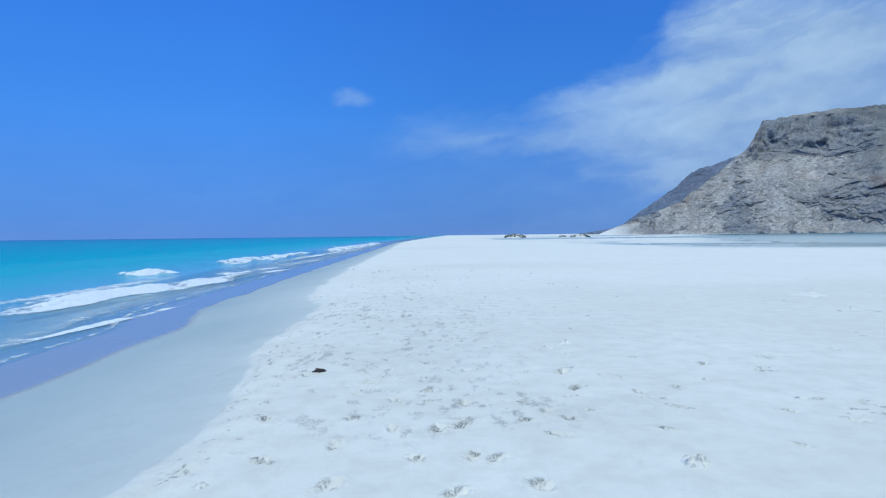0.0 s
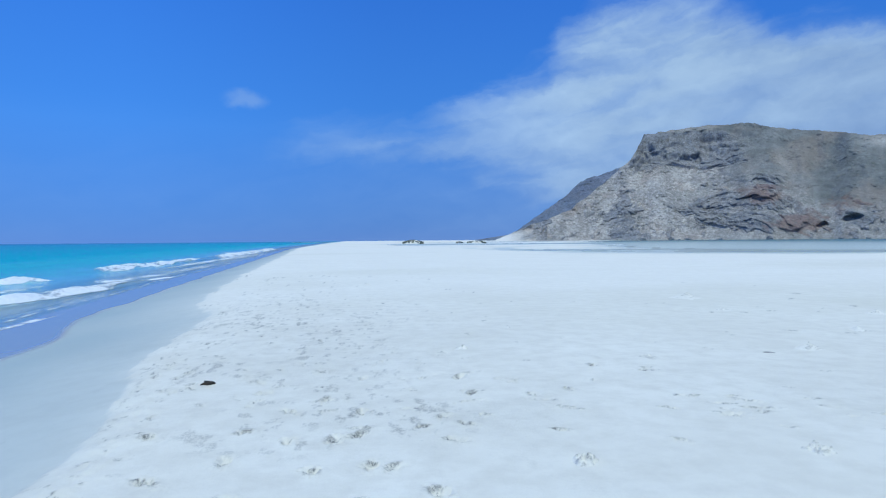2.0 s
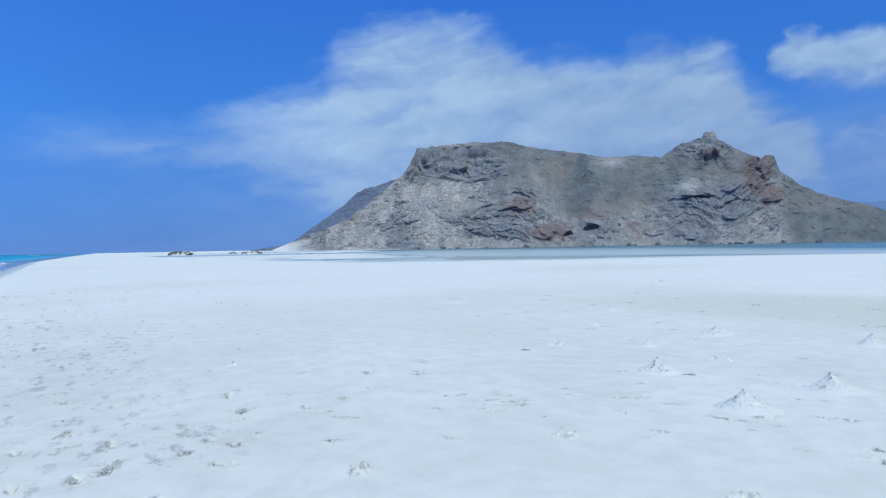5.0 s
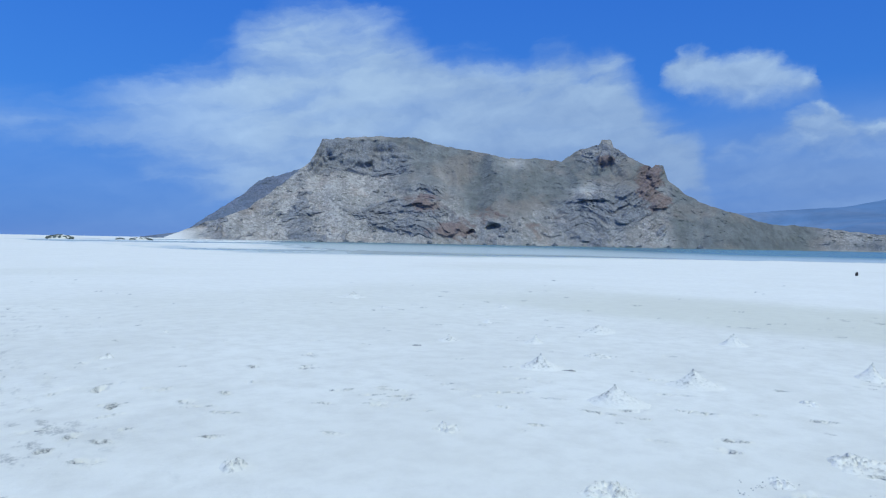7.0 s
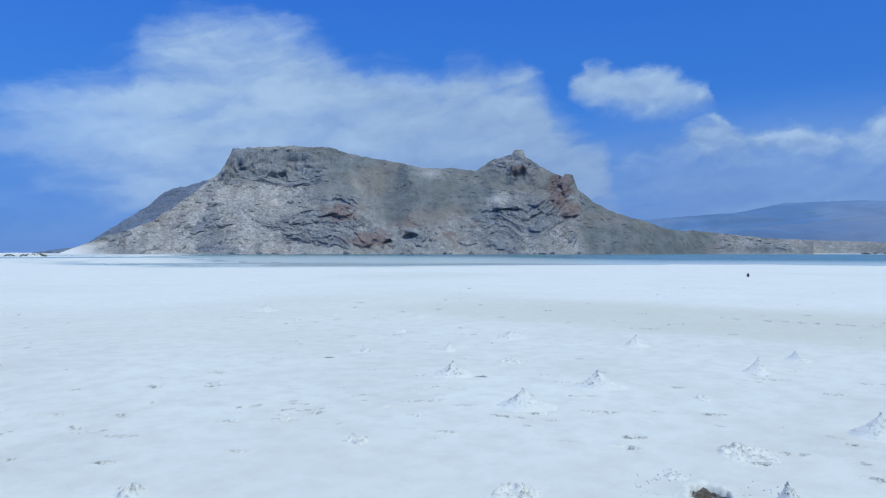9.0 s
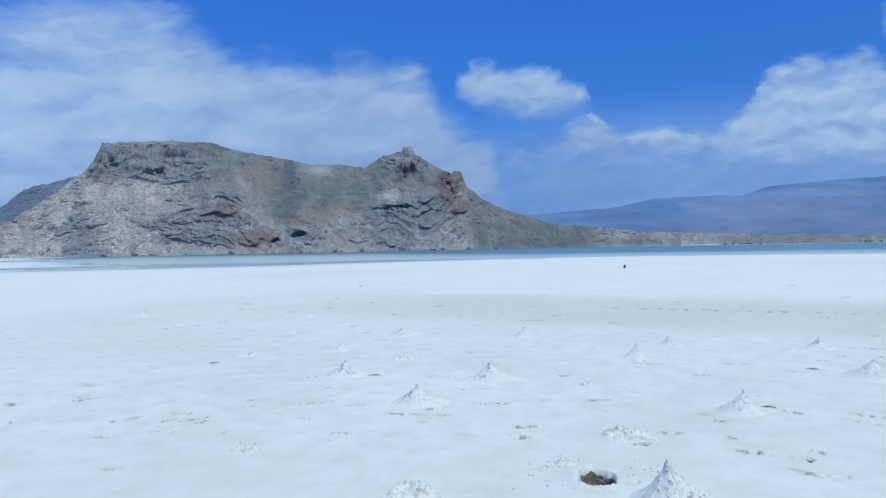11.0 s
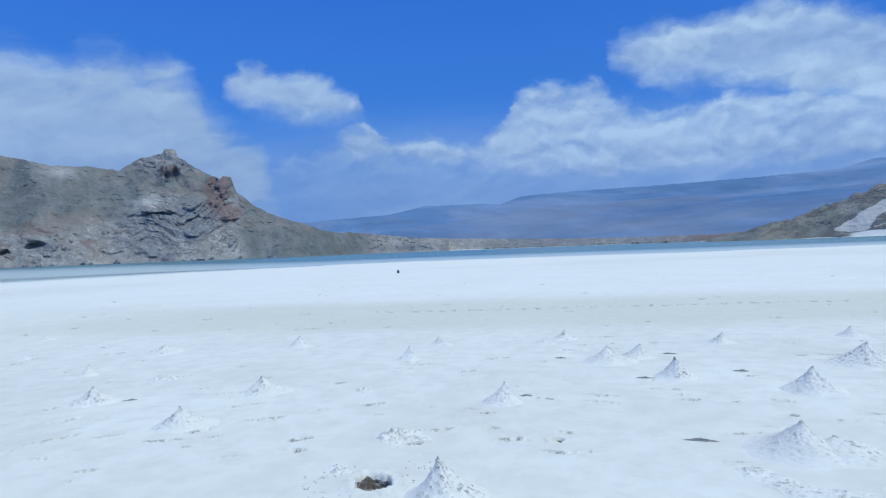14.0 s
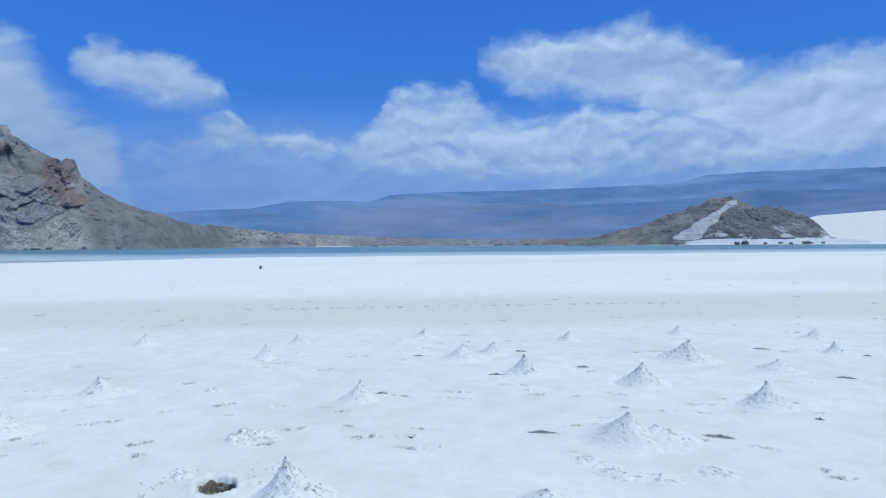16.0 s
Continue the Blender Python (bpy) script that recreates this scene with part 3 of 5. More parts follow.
def build_ground():
    fine = np.radians(np.arange(-37, 123.01, 0.15))
    wide = np.radians(np.arange(124, 322.9, 2.0))
    ang = np.concatenate([fine, wide])
    radii = [0.25, 0.8, 1.6, 2.4, 3.0]
    while radii[-1] < 150:
        radii.append(radii[-1] + max(0.014, 1.35 * radii[-1] ** 2 / 1840))
    while radii[-1] < 4900:
        radii.append(radii[-1] * 1.05)
    rr, aa = np.meshgrid(np.array(radii), ang, indexing="ij")
    x, y = rr * np.sin(aa), rr * np.cos(aa)
    z, d, edge, az, r = lay_of_land(x, y)
    turned_dark, rough = np.zeros_like(x), np.zeros_like(x)
    near = r < 40
    xs, ys = x[near], y[near]
    dz, tn = np.zeros_like(xs), np.zeros_like(xs)
    rng = random.Random(4)
    marks = [(px, py, rng.uniform(0.09, 0.14), rng.uniform(0.05, 0.075), rng.uniform(-0.9, 0.9), rng.uniform(0.022, 0.034)) for px, py in PRINTS]
    # a trodden track along the beach, thinning out inland
    for _ in range(620):
        py = 6.2 + 26 * rng.random() ** 0.9
        px = -1.9 - 0.035 * py + abs(rng.gauss(0, 1.0)) * (1.25 + 0.07 * py)
        marks.append((px, py, rng.uniform(0.05, 0.12), rng.uniform(0.03, 0.06), rng.uniform(-1.4, 1.4), rng.uniform(0.007, 0.021)))
    # scattered scrapes and pits over the plain, the shadow under small ledges put into their colour
    for _ in range(420):
        a, q = radians(rng.uniform(-5, 125)), 5.4 + 30 * rng.random() ** 1.3
        marks.append((q * math.sin(a), q * math.cos(a), rng.uniform(0.04, 0.16), rng.uniform(0.02, 0.05), 1.57 + a + rng.uniform(-0.5, 0.5), rng.uniform(0.008, 0.026)))
    # dark thin scratches left by crabs, their edge shadow coloured in
    for _ in range(190):
        a, q = radians(rng.uniform(25, 124)), 6.3 + 24 * rng.random() ** 1.3
        marks.append((q * math.sin(a), q * math.cos(a), rng.uniform(0.06, 0.22), rng.uniform(0.018, 0.04), 1.57 + a + rng.uniform(-0.3, 0.3), rng.uniform(0.024, 0.04)))
    # a single trail crossing the darker strip
    for k in range(34):
        u = k / 33
        marks.append((16.6 + 1.5 * u + rng.uniform(-0.12, 0.12), 6.3 - 11.5 * u, 0.16, 0.09, rng.uniform(0.8, 2.0), 0.035))
    wob = fbm(xs * 18, ys * 18, 0, 4, 51, 0.65)
    for px, py, a, b, turn, deep in marks:
        sel = np.nonzero((np.abs(xs - px) < 0.5) & (np.abs(ys - py) < 0.5))[0]
        if not len(sel):
            continue
        ex, ey = xs[sel] - px, ys[sel] - py
        u = (ex * math.sin(turn) + ey * math.cos(turn)) / a
        v = (ex * math.cos(turn) - ey * math.sin(turn)) / b
        q = np.sqrt(u * u + v * v) * (1 + 0.8 * wob[sel])
        dz[sel] += -deep * (1 - smooth(0.35, 1.0, q)) + min(0.5 * deep, 0.007) * np.exp(-(((q - 1.3) / 0.35) ** 2)) + min(1.1 * deep, 0.02) * wob[sel] * smooth(2.0, 1.0, q)
        # dark colour, more on one side: turned sand in prints, ledge shadow in scrapes
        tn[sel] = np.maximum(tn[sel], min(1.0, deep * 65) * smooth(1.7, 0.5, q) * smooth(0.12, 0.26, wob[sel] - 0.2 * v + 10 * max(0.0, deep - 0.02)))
    for px, py, a, b, deep in BURROWS:
        if math.hypot(px, py) > 7 or deep < 0.07:
            continue
        sel = np.nonzero((np.abs(xs - px) < 0.6) & (np.abs(ys - py) < 0.6))[0]
        ahead = math.atan2(px, py)
        ex, ey = xs[sel] - px, ys[sel] - py
        v = (ex * math.sin(ahead) + ey * math.cos(ahead)) / b
        u = (ex * math.cos(ahead) - ey * math.sin(ahead)) / a
        q = np.sqrt(u * u + v * v) * (1 + 0.34 * fbm(ex * 7 + px, ey * 7, 0, 4, 57, 0.6) + 0.16 * wob[sel] - 0.1)
        dz[sel] += -(deep + 0.06) * (1 - smooth(0.78, 1.02, q)) + 0.012 * (1 + 2.6 * wob[sel]) * np.exp(-(((q - 1.3) / 0.35) ** 2))
        # the hollow's inside is coloured darker
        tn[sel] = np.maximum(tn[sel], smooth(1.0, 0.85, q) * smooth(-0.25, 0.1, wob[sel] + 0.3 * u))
    z[near] += dz
    turned_dark[near] = tn
    fine_n = fbm(x * 0.6, y * 0.6, 0, 4, 61)
    rough[...] = 0.15 + 0.85 * smooth(0.0, 0.35, fine_n)
    trod = np.maximum(blob(x, y, -0.7, 12.0, 2.0, 7.0), 0.8 * blob(x, y, 0.3, 6.0, 1.3, 1.6))
    rough += 0.7 * trod
    # grey flecks put in for the shading of the trodden roughness
    turned_dark = np.maximum(turned_dark, 0.8 * trod * smooth(0.16, 0.36, fbm(x * 9.0, y * 4.5, 0, 4, 67, 0.65)) * smooth(-0.1, 0.25, fbm(x * 1.3, y * 0.7, 0, 3, 69)))
    line = np.interp(y, (0, 4, 10, 15, 40, 200), (3.75, 3.7, 3.15, 3.2, 2.7, 2.2)) + 0.22 * fbm(x * 1.6, y * 1.1, 0, 5, 81, 0.62) + 0.35 * fbm(x * 0.5, y * 0.3, 0, 2, 82)
    # crumbling lip at the top of the beach face
    lip = np.exp(-(((d - line - 0.3) / 0.22) ** 2)) * (near)
    z += (az > -36.5) * (r > 2.5) * (lip * (0.01 + 0.045 * fbm(x * 6, y * 6, 0, 4, 71, 0.6)) + 0.022 * near * smooth(-0.04, 0.05, d - line) * smooth(1.6, 0.3, d - line))
    turned_dark = np.maximum(turned_dark, lip * 0.9 * smooth(0.34, 0.5, fbm(x * 11, y * 11, 0, 4, 73, 0.6)))
    seen = (az > -36.5) & (az < 122.5) & (r > 2.5)
    turned_dark = np.where(seen, turned_dark, 0)
    damp = smooth(-4, -2.5, d) * (0.30 * smooth(0.06, -0.05, d - line) + 0.3 * smooth(0.5, -0.6, d - line) + 0.3 * smooth(3.0, 0.4, d)) * (1 + 0.15 * fbm(x * 0.5, y * 0.3, 0, 3, 85))
    wet = smooth(0.25, -0.15, d + 0.12 * fbm(x * 0.9, y * 0.5, 0, 3, 83)) * (0.2 + 0.8 * smooth(-3.6, -2.4, d))
    bed = smooth(-2, 16, edge) * smooth(-6, 2, az) * smooth(LAGOON_Z + 0.055, LAGOON_Z + 0.01, z) * (d > 5)
    strip = y * 0.12 + x
    ochre = smooth(12.5, 14.5, strip) * smooth(22, 18.5, strip) * smooth(22, 8, y) * smooth(-0.5, 0.3, fbm(x * 0.15, y * 0.15, 0, 3, 91) + 0.3)
    ochre = np.maximum(ochre, 0.35 * smooth(0.1, 0.5, fbm(x * 0.06, y * 0.06, 0, 3, 93)))
    # sand brightened in its colour with distance from the camera, broken by noise
    far_bright = 0.36 * smooth(13, 26, np.hypot(x, y) + 9 * fbm(x * 0.05, y * 0.05, 0, 4, 97)) * (1 - ochre)
    P = np.stack([x, y, z], -1)
    ob = sheet("ground", P, SAND, wrap=True, attrs={"damp": damp, "wet": wet, "turned_dark": turned_dark, "rough": rough, "ochre": ochre, "bed": bed, "far_bright": far_bright})
    bm = bmesh.new()
    bm.from_mesh(ob.data)
    bm.verts.ensure_lookup_table()
    bm.faces.new([bm.verts[k] for k in range(len(ang))])
    bm.to_mesh(ob.data)
    bm.free()
    return tagged(ob, "white coral sand plain with footprints sloping to a wet beach face", "sand", kind="structure")


build_ground()


# breakers: ends of each crest, its width and height
WAVES = ((-12.6, 20.0, -9.6, 38.0, 1.1, 0.16), (-18.0, 37.6, -16.2, 41.5, 1.0, 0.18), (-17.4, 50.0, -15.0, 82.0, 1.3, 0.22), (-14.8, 82.0, -14.5, 190.0, 1.4, 0.22))


def sea_height(x, y):
    """The water's surface: chop, a low swell and the breakers' crests."""
    off = shore_x(y) - x
    swell = np.clip(off / 12, 0, 1)
    z = SEA_Z + swell * (0.05 * fbm(x * 0.35, y * 0.12, 0, 4, 101) + 0.04 * np.sin(off * 0.55 + 1.5 * fbm(x * 0.05, y * 0.03, 0, 2, 103)) * np.exp(-np.maximum(off, 0) / 60))
    for x0, y0, x1, y1, w, h in WAVES:
        cx = x0 + (x1 - x0) * np.clip((y - y0) / (y1 - y0), 0, 1)
        ends = smooth(-2, 2, y - y0) * smooth(2, -2, y - y1)
        side = (x - cx) / w
        z = z + ends * h * np.exp(-np.where(side > 0, 2.2 * side, side) ** 2)
    return z, off


def build_sea():
    ang = np.radians(np.concatenate([np.arange(-100, -40, 2.0), np.arange(-40, 6.01, 0.12)]))
    radii = [4.0]
    while radii[-1] < 300:
        radii.append(radii[-1] + max(0.07, radii[-1] ** 2 / 1100))
    while radii[-1] < 4950:
        radii.append(radii[-1] * 1.06)
    rr, aa = np.meshgrid(np.array(radii), ang, indexing="ij")
    x, y = rr * np.sin(aa), rr * np.cos(aa)
    z, off = sea_height(x, y)
    ob = sheet("sea", np.stack([x, y, z], -1), SEA, attrs={"offshore": np.maximum(off, 0)}, keep=(off > 0.2)[:-1, :-1])
    return tagged(ob, "clear turquoise sea deepening to blue at the horizon", "sea", kind="structure")


def foam_strip(y0, y1, x0, x1, wide, high, seed, gaps=0.0, step=0.12):
    """A ragged band of foam lying along a crest, with holes torn in it and no foam past its ends."""
    rows = max(12, int((y1 - y0) / step))
    cols = 44
    u, v = np.meshgrid(np.linspace(0, 1, rows), np.linspace(-1, 1, cols), indexing="ij")
    y = y0 + (y1 - y0) * u
    x = x0 + (x1 - x0) * u + 0.5 * wide * fbm(y * 0.25, 0, 0, 3, seed) + v * wide * (1.25 - 0.7 * u)
    n = fbm(x * 1.6, y * 0.6, 0, 4, seed + 3, 0.6)
    body = np.clip(1 - v * v, 0, 1)
    ends = smooth(0, 0.2, u) * smooth(1, 0.8, u)
    z = sea_height(x, y)[0] + 0.012 + high * body**1.5 * np.clip(0.6 + n, 0.05, 1.2) * ends
    dens = (0.95 * smooth(-1.0, 0.5, v) * smooth(1.0, 0.8, v) + 0.75 * n - gaps) * np.sqrt(ends)
    return np.stack([x, y, z], -1), dens


def build_foam():
    for y0, y1, x0, x1, wide, high, seed, gaps, label in (
        (17.5, 34.0, -13.0, -10.2, 1.0, 0.12, 201, -0.1, "long white breaker rolling along the beach"),
        (30.0, 44.0, -10.9, -9.6, 0.55, 0.05, 203, 0.0, "tail of a breaker thinning into lacy foam"),
        (37.4, 41.4, -18.1, -16.2, 1.0, 0.18, 207, -0.25, "small breaking wave crest throwing white foam"),
        (37.0, 47.0, -12.8, -10.8, 0.9, 0.08, 209, 0.12, "second low breaker inside the surf"),
        (49.0, 84.0, -17.6, -15.0, 1.3, 0.14, 211, 0.05, "white breaker on turquoise water"),
        (60.0, 95.0, -13.6, -12.6, 0.9, 0.08, 213, 0.2, "broken inner surf line"),
        (84.0, 190.0, -15.2, -14.5, 2.0, 0.22, 217, 0.0, "distant line of white surf"),
        (12.5, 22.5, -8.9, -7.75, 0.32, 0.03, 227, 0.1, "thin foam front on shallow water"),
    ):
        P, dens = foam_strip(y0, y1, x0, x1, wide, high, seed, gaps, 0.08 if y1 < 90 else 0.3)
        tagged(sheet("breaking_wave", P, FOAM, attrs={"foam": dens}), label, "wave", group="breakers along the beach")
    # lace of foam over the whole swash, in drawn-out lines along the beach
    rows, cols = 700, 90
    u, v = np.meshgrid(np.linspace(0, 1, rows), np.linspace(0, 1, cols), indexing="ij")
    y = 7 + 190 * u**1.8
    off = 1.2 + v * (8.5 + 0.03 * y)
    x = shore_x(y) - off
    line = fbm(off * 0.55 + 1.4 * fbm(y * 0.05, off * 0.1, 0, 3, 239), y * 0.035, 0, 3, 233, 0.5)
    edge = np.exp(-(((off - 1.9 - 0.35 * fbm(y * 0.16, 0, 0, 3, 231)) / 0.14) ** 2))
    dens = 0.62 * smooth(0.1, 0.45, line) * smooth(0, 0.15, v) * smooth(1, 0.7, v) + 0.62 * edge + 0.12 * smooth(0.1, 0.4, v)
    P = np.stack([x, y, np.maximum(sea_height(x, y)[0], lay_of_land(x, y)[0]) + 0.008], -1)
    tagged(sheet("swash_foam", P, FOAM, attrs={"foam": dens}), "thin lacy foam on shallow water along the beach", "foam", kind="stuff")


build_sea()
build_foam()


def build_lagoon():
    ang = np.radians(np.arange(-3, 168.01, 0.3))
    q = np.linspace(0, 1, 90) ** 2
    aa, qq = np.meshgrid(ang, q, indexing="ij")
    az = np.degrees(aa)
    near_r = np.minimum(lagoon_r(az), 900) - 12
    rr = near_r + (np.maximum(1050, near_r + 50) - near_r) * qq
    x, y = rr * np.sin(aa), rr * np.cos(aa)
    P = np.stack([x, y, np.full_like(x, LAGOON_Z)], -1)
    ob = sheet("lagoon", P, LAGOON, attrs={"offshore": np.maximum(rr - near_r - 12, 0) * np.interp(az, (35, 50, 64), (1.0, 1.6, 4.5)) + 40 * smooth(55, 66, az)})
    return tagged(ob, "still shallow lagoon, pale at the edge and steel blue further out", "lagoon", kind="structure")


build_lagoon()

# ---- mountains ----


def massif(name, mat, az0, az1, columns, rows, crest, foot_r, steep, relief, zones, notches=(), jag=0.12, base=-0.3, seed=300, face=None, strata=1.0, tilt=lambda a: 0.15 + 0 * a):
    """A range seen from the beach: crest(az) in degrees, foot radius, and a front worn by gullies, ledges and hollows."""
    az = np.linspace(az0, az1, columns)
    e = crest(az)
    e = e + jag * fbm(az * 2.2, 0, 0, 5, seed, 0.6) * smooth(0.2, 1.5, e)
    rf = foot_r(az)
    height = np.maximum(rf * np.tan(np.radians(np.maximum(e, 0.03))) * 1.0, 0.2)
    rc = rf + 4 + steep * height
    height = rc * np.tan(np.radians(np.maximum(e, 0.03))) + 1.6 - base
    t = np.linspace(0, 1, rows)
    back = np.linspace(0, 1, 14)[1:]
    T = np.concatenate([t, 1 + back])
    A, S = np.meshgrid(az, T, indexing="xy")
    f = np.clip(S, 0, 1)
    prof = face(A, f) if face else f
    b = np.clip(S - 1, 0, 1)
    z = base + height[None, :] * prof * (1 - b**1.5)
    r = rf[None, :] + (rc - rf)[None, :] * (f + 2.0 * b)
    s, c = np.sin(np.radians(A)), np.cos(np.radians(A))
    x, y = r * s, r * c
    fade = smooth(0.0, 1.0, f / np.clip(14 / height, 0.06, 0.6)[None, :]) * smooth(0.0, 20.0, height)[None, :] * np.where(S > 1, 1 - b, 1)
    el = np.degrees(np.arctan2(z - 1.6, r))
    zone = zones(A, el, x, y, z)
    rockiness = np.clip(zone["rock"], 0, 1)
    arc = A * rf.mean() * 0.01745
    patch = fbm(arc * 0.022, z * 0.034, 2.0, 4, seed + 73, 0.6)
    rockiness = np.clip(rockiness + strata * 0.6 * smooth(0.10, 0.34, patch + 0.25 * rockiness) * (1 - 0.75 * np.clip(zone.get("olive", 0 * A), 0, 1)) * (1 - np.clip(zone.get("sand", 0 * A), 0, 1)), 0, 1)
    warp_u = 30 * fbm(arc * 0.012, z * 0.012, 3.0, 3, seed + 7)
    open_slope = 1 - 0.6 * rockiness
    gully = fbm((arc + 0.35 * z + warp_u) * 0.017, z * 0.004, 0, 3, seed + 11, 0.5, True)
    knob = fbm(x * 0.02 + 0.02 * warp_u, y * 0.02, z * 0.02, 4, seed + 23, 0.5)
    crag = fbm(x * 0.07, y * 0.07, z * 0.06 + 0.03 * arc, 5, seed + 31, 0.58, True)
    # the beds: tilt(az) is how steeply they climb along the face
    tilt_az = np.linspace(az0, az1, 400)
    climb = np.concatenate([[0], np.cumsum(tilt(tilt_az)[1:] * np.diff(tilt_az))]) * rf.mean() * 0.01745
    bedz = z - np.interp(A, tilt_az, climb) + 14 * fbm(arc * 0.012, z * 0.012, 0, 3, seed + 37) + 6 * fbm(arc * 0.05, z * 0.05, 0, 3, seed + 38) + 3.2 * fbm(arc * 0.15, z * 0.15, 0, 3, seed + 39, 0.6)
    thick_bed = fbm(arc * 0.011, 0 * x, bedz * 0.085, 3, seed + 41, 0.55)
    thin_bed = fbm(arc * 0.03, 0 * x, bedz * 0.26, 3, seed + 61, 0.6)
    upright = fbm(arc * 0.10 + 0.04 * z, 0 * x, z * 0.012, 4, seed + 67, 0.6)
    knuckle = smooth(0.14, 0.30, fbm(arc * 0.10, bedz * 0.17, z * 0.02, 4, seed + 81, 0.62) + 0.35 * patch + 0.22 * rockiness - 0.5 * np.clip(zone.get("olive", 0 * A), 0, 1)) * (1 - np.clip(zone.get("sand", 0 * A), 0, 1))
    shelf = smooth(-0.06, 0.06, thick_bed + 0.25 * upright)
    shelf_thin = smooth(-0.08, 0.08, thin_bed + 0.2 * upright)
    blocks = smooth(0.22, 0.42, fbm(x * 0.16, y * 0.16, z * 0.2, 3, seed + 47, 0.6))
    ripple = fbm(x * 0.3, y * 0.3, z * 0.4, 3, seed + 49)
    disp = relief * (-7 * gully * open_slope + 9 * knob - strata * rockiness * (2.2 * shelf + 1.7 * shelf_thin + 2.8 * upright) - rockiness * 2.2 * crag - 0.5 * crag - 1.2 * blocks * open_slope + 0.5 * ripple - 1.7 * strata * knuckle)
    zone["rock"] = np.clip(0.85 * rockiness + 0.42 * strata * knuckle + 0.12 * strata * shelf * smooth(0.15, 0.5, rockiness) + 0.25 * smooth(0.25, 0.5, knob) - 0.04, 0, 1)
    zone["bedz"], zone["along"] = bedz, arc
    wa_n, we_n = 0.55 * fbm(A * 0.9, el * 1.5, 5.0, 3, seed + 53), 0.22 * fbm(A * 1.1, el * 1.8, 9.0, 3, seed + 57)
    for na, ne, wa, we, deep in notches:
        q = np.sqrt(((A + wa_n - na) / wa) ** 2 + ((el + we_n - 0.10 * (A - na) - ne) / we) ** 2)
        disp += deep * (1 - smooth(0.6, 1.05, q)) - 0.5 * deep * np.exp(-(((A - na) / (wa * 1.1)) ** 2)) * np.exp(-(((el - ne - 1.5 * we) / we) ** 2))
    r2 = r + disp * fade
    z = z + relief * 1.2 * fade * crag * (0.15 + 0.7 * rockiness)
    P = np.stack([r2 * s, r2 * c, z], -1)
    return sheet(name, P, mat, attrs=zone)


def profile(*pairs):
    a, e = zip(*pairs)
    return lambda az: np.interp(az, a, e)


ridge_main = profile((14.8, 0.0), (18, 1.3), (19.3, 1.75), (21.15, 2.5), (23, 3.85), (24.15, 4.75), (25.4, 5.9), (26.3, 6.55), (26.8, 7.4), (27.4, 8.6), (31, 8.95), (35.2, 9.05), (37, 8.5), (41, 7.9), (43.4, 7.4), (46, 7.45), (48.2, 7.15), (49.6, 8.1), (50.8, 8.35), (51.35, 8.5), (51.6, 8.95), (52.35, 8.9), (52.55, 8.4), (53.7, 7.5), (55, 6.9), (55.7, 6.45), (56, 6.75), (56.6, 6.7), (57, 5.5), (58.3, 4.4), (59.7, 3.55), (62.3, 2.7), (64.4, 1.95), (67.7, 1.65), (71.5, 1.15), (75, 0.9))


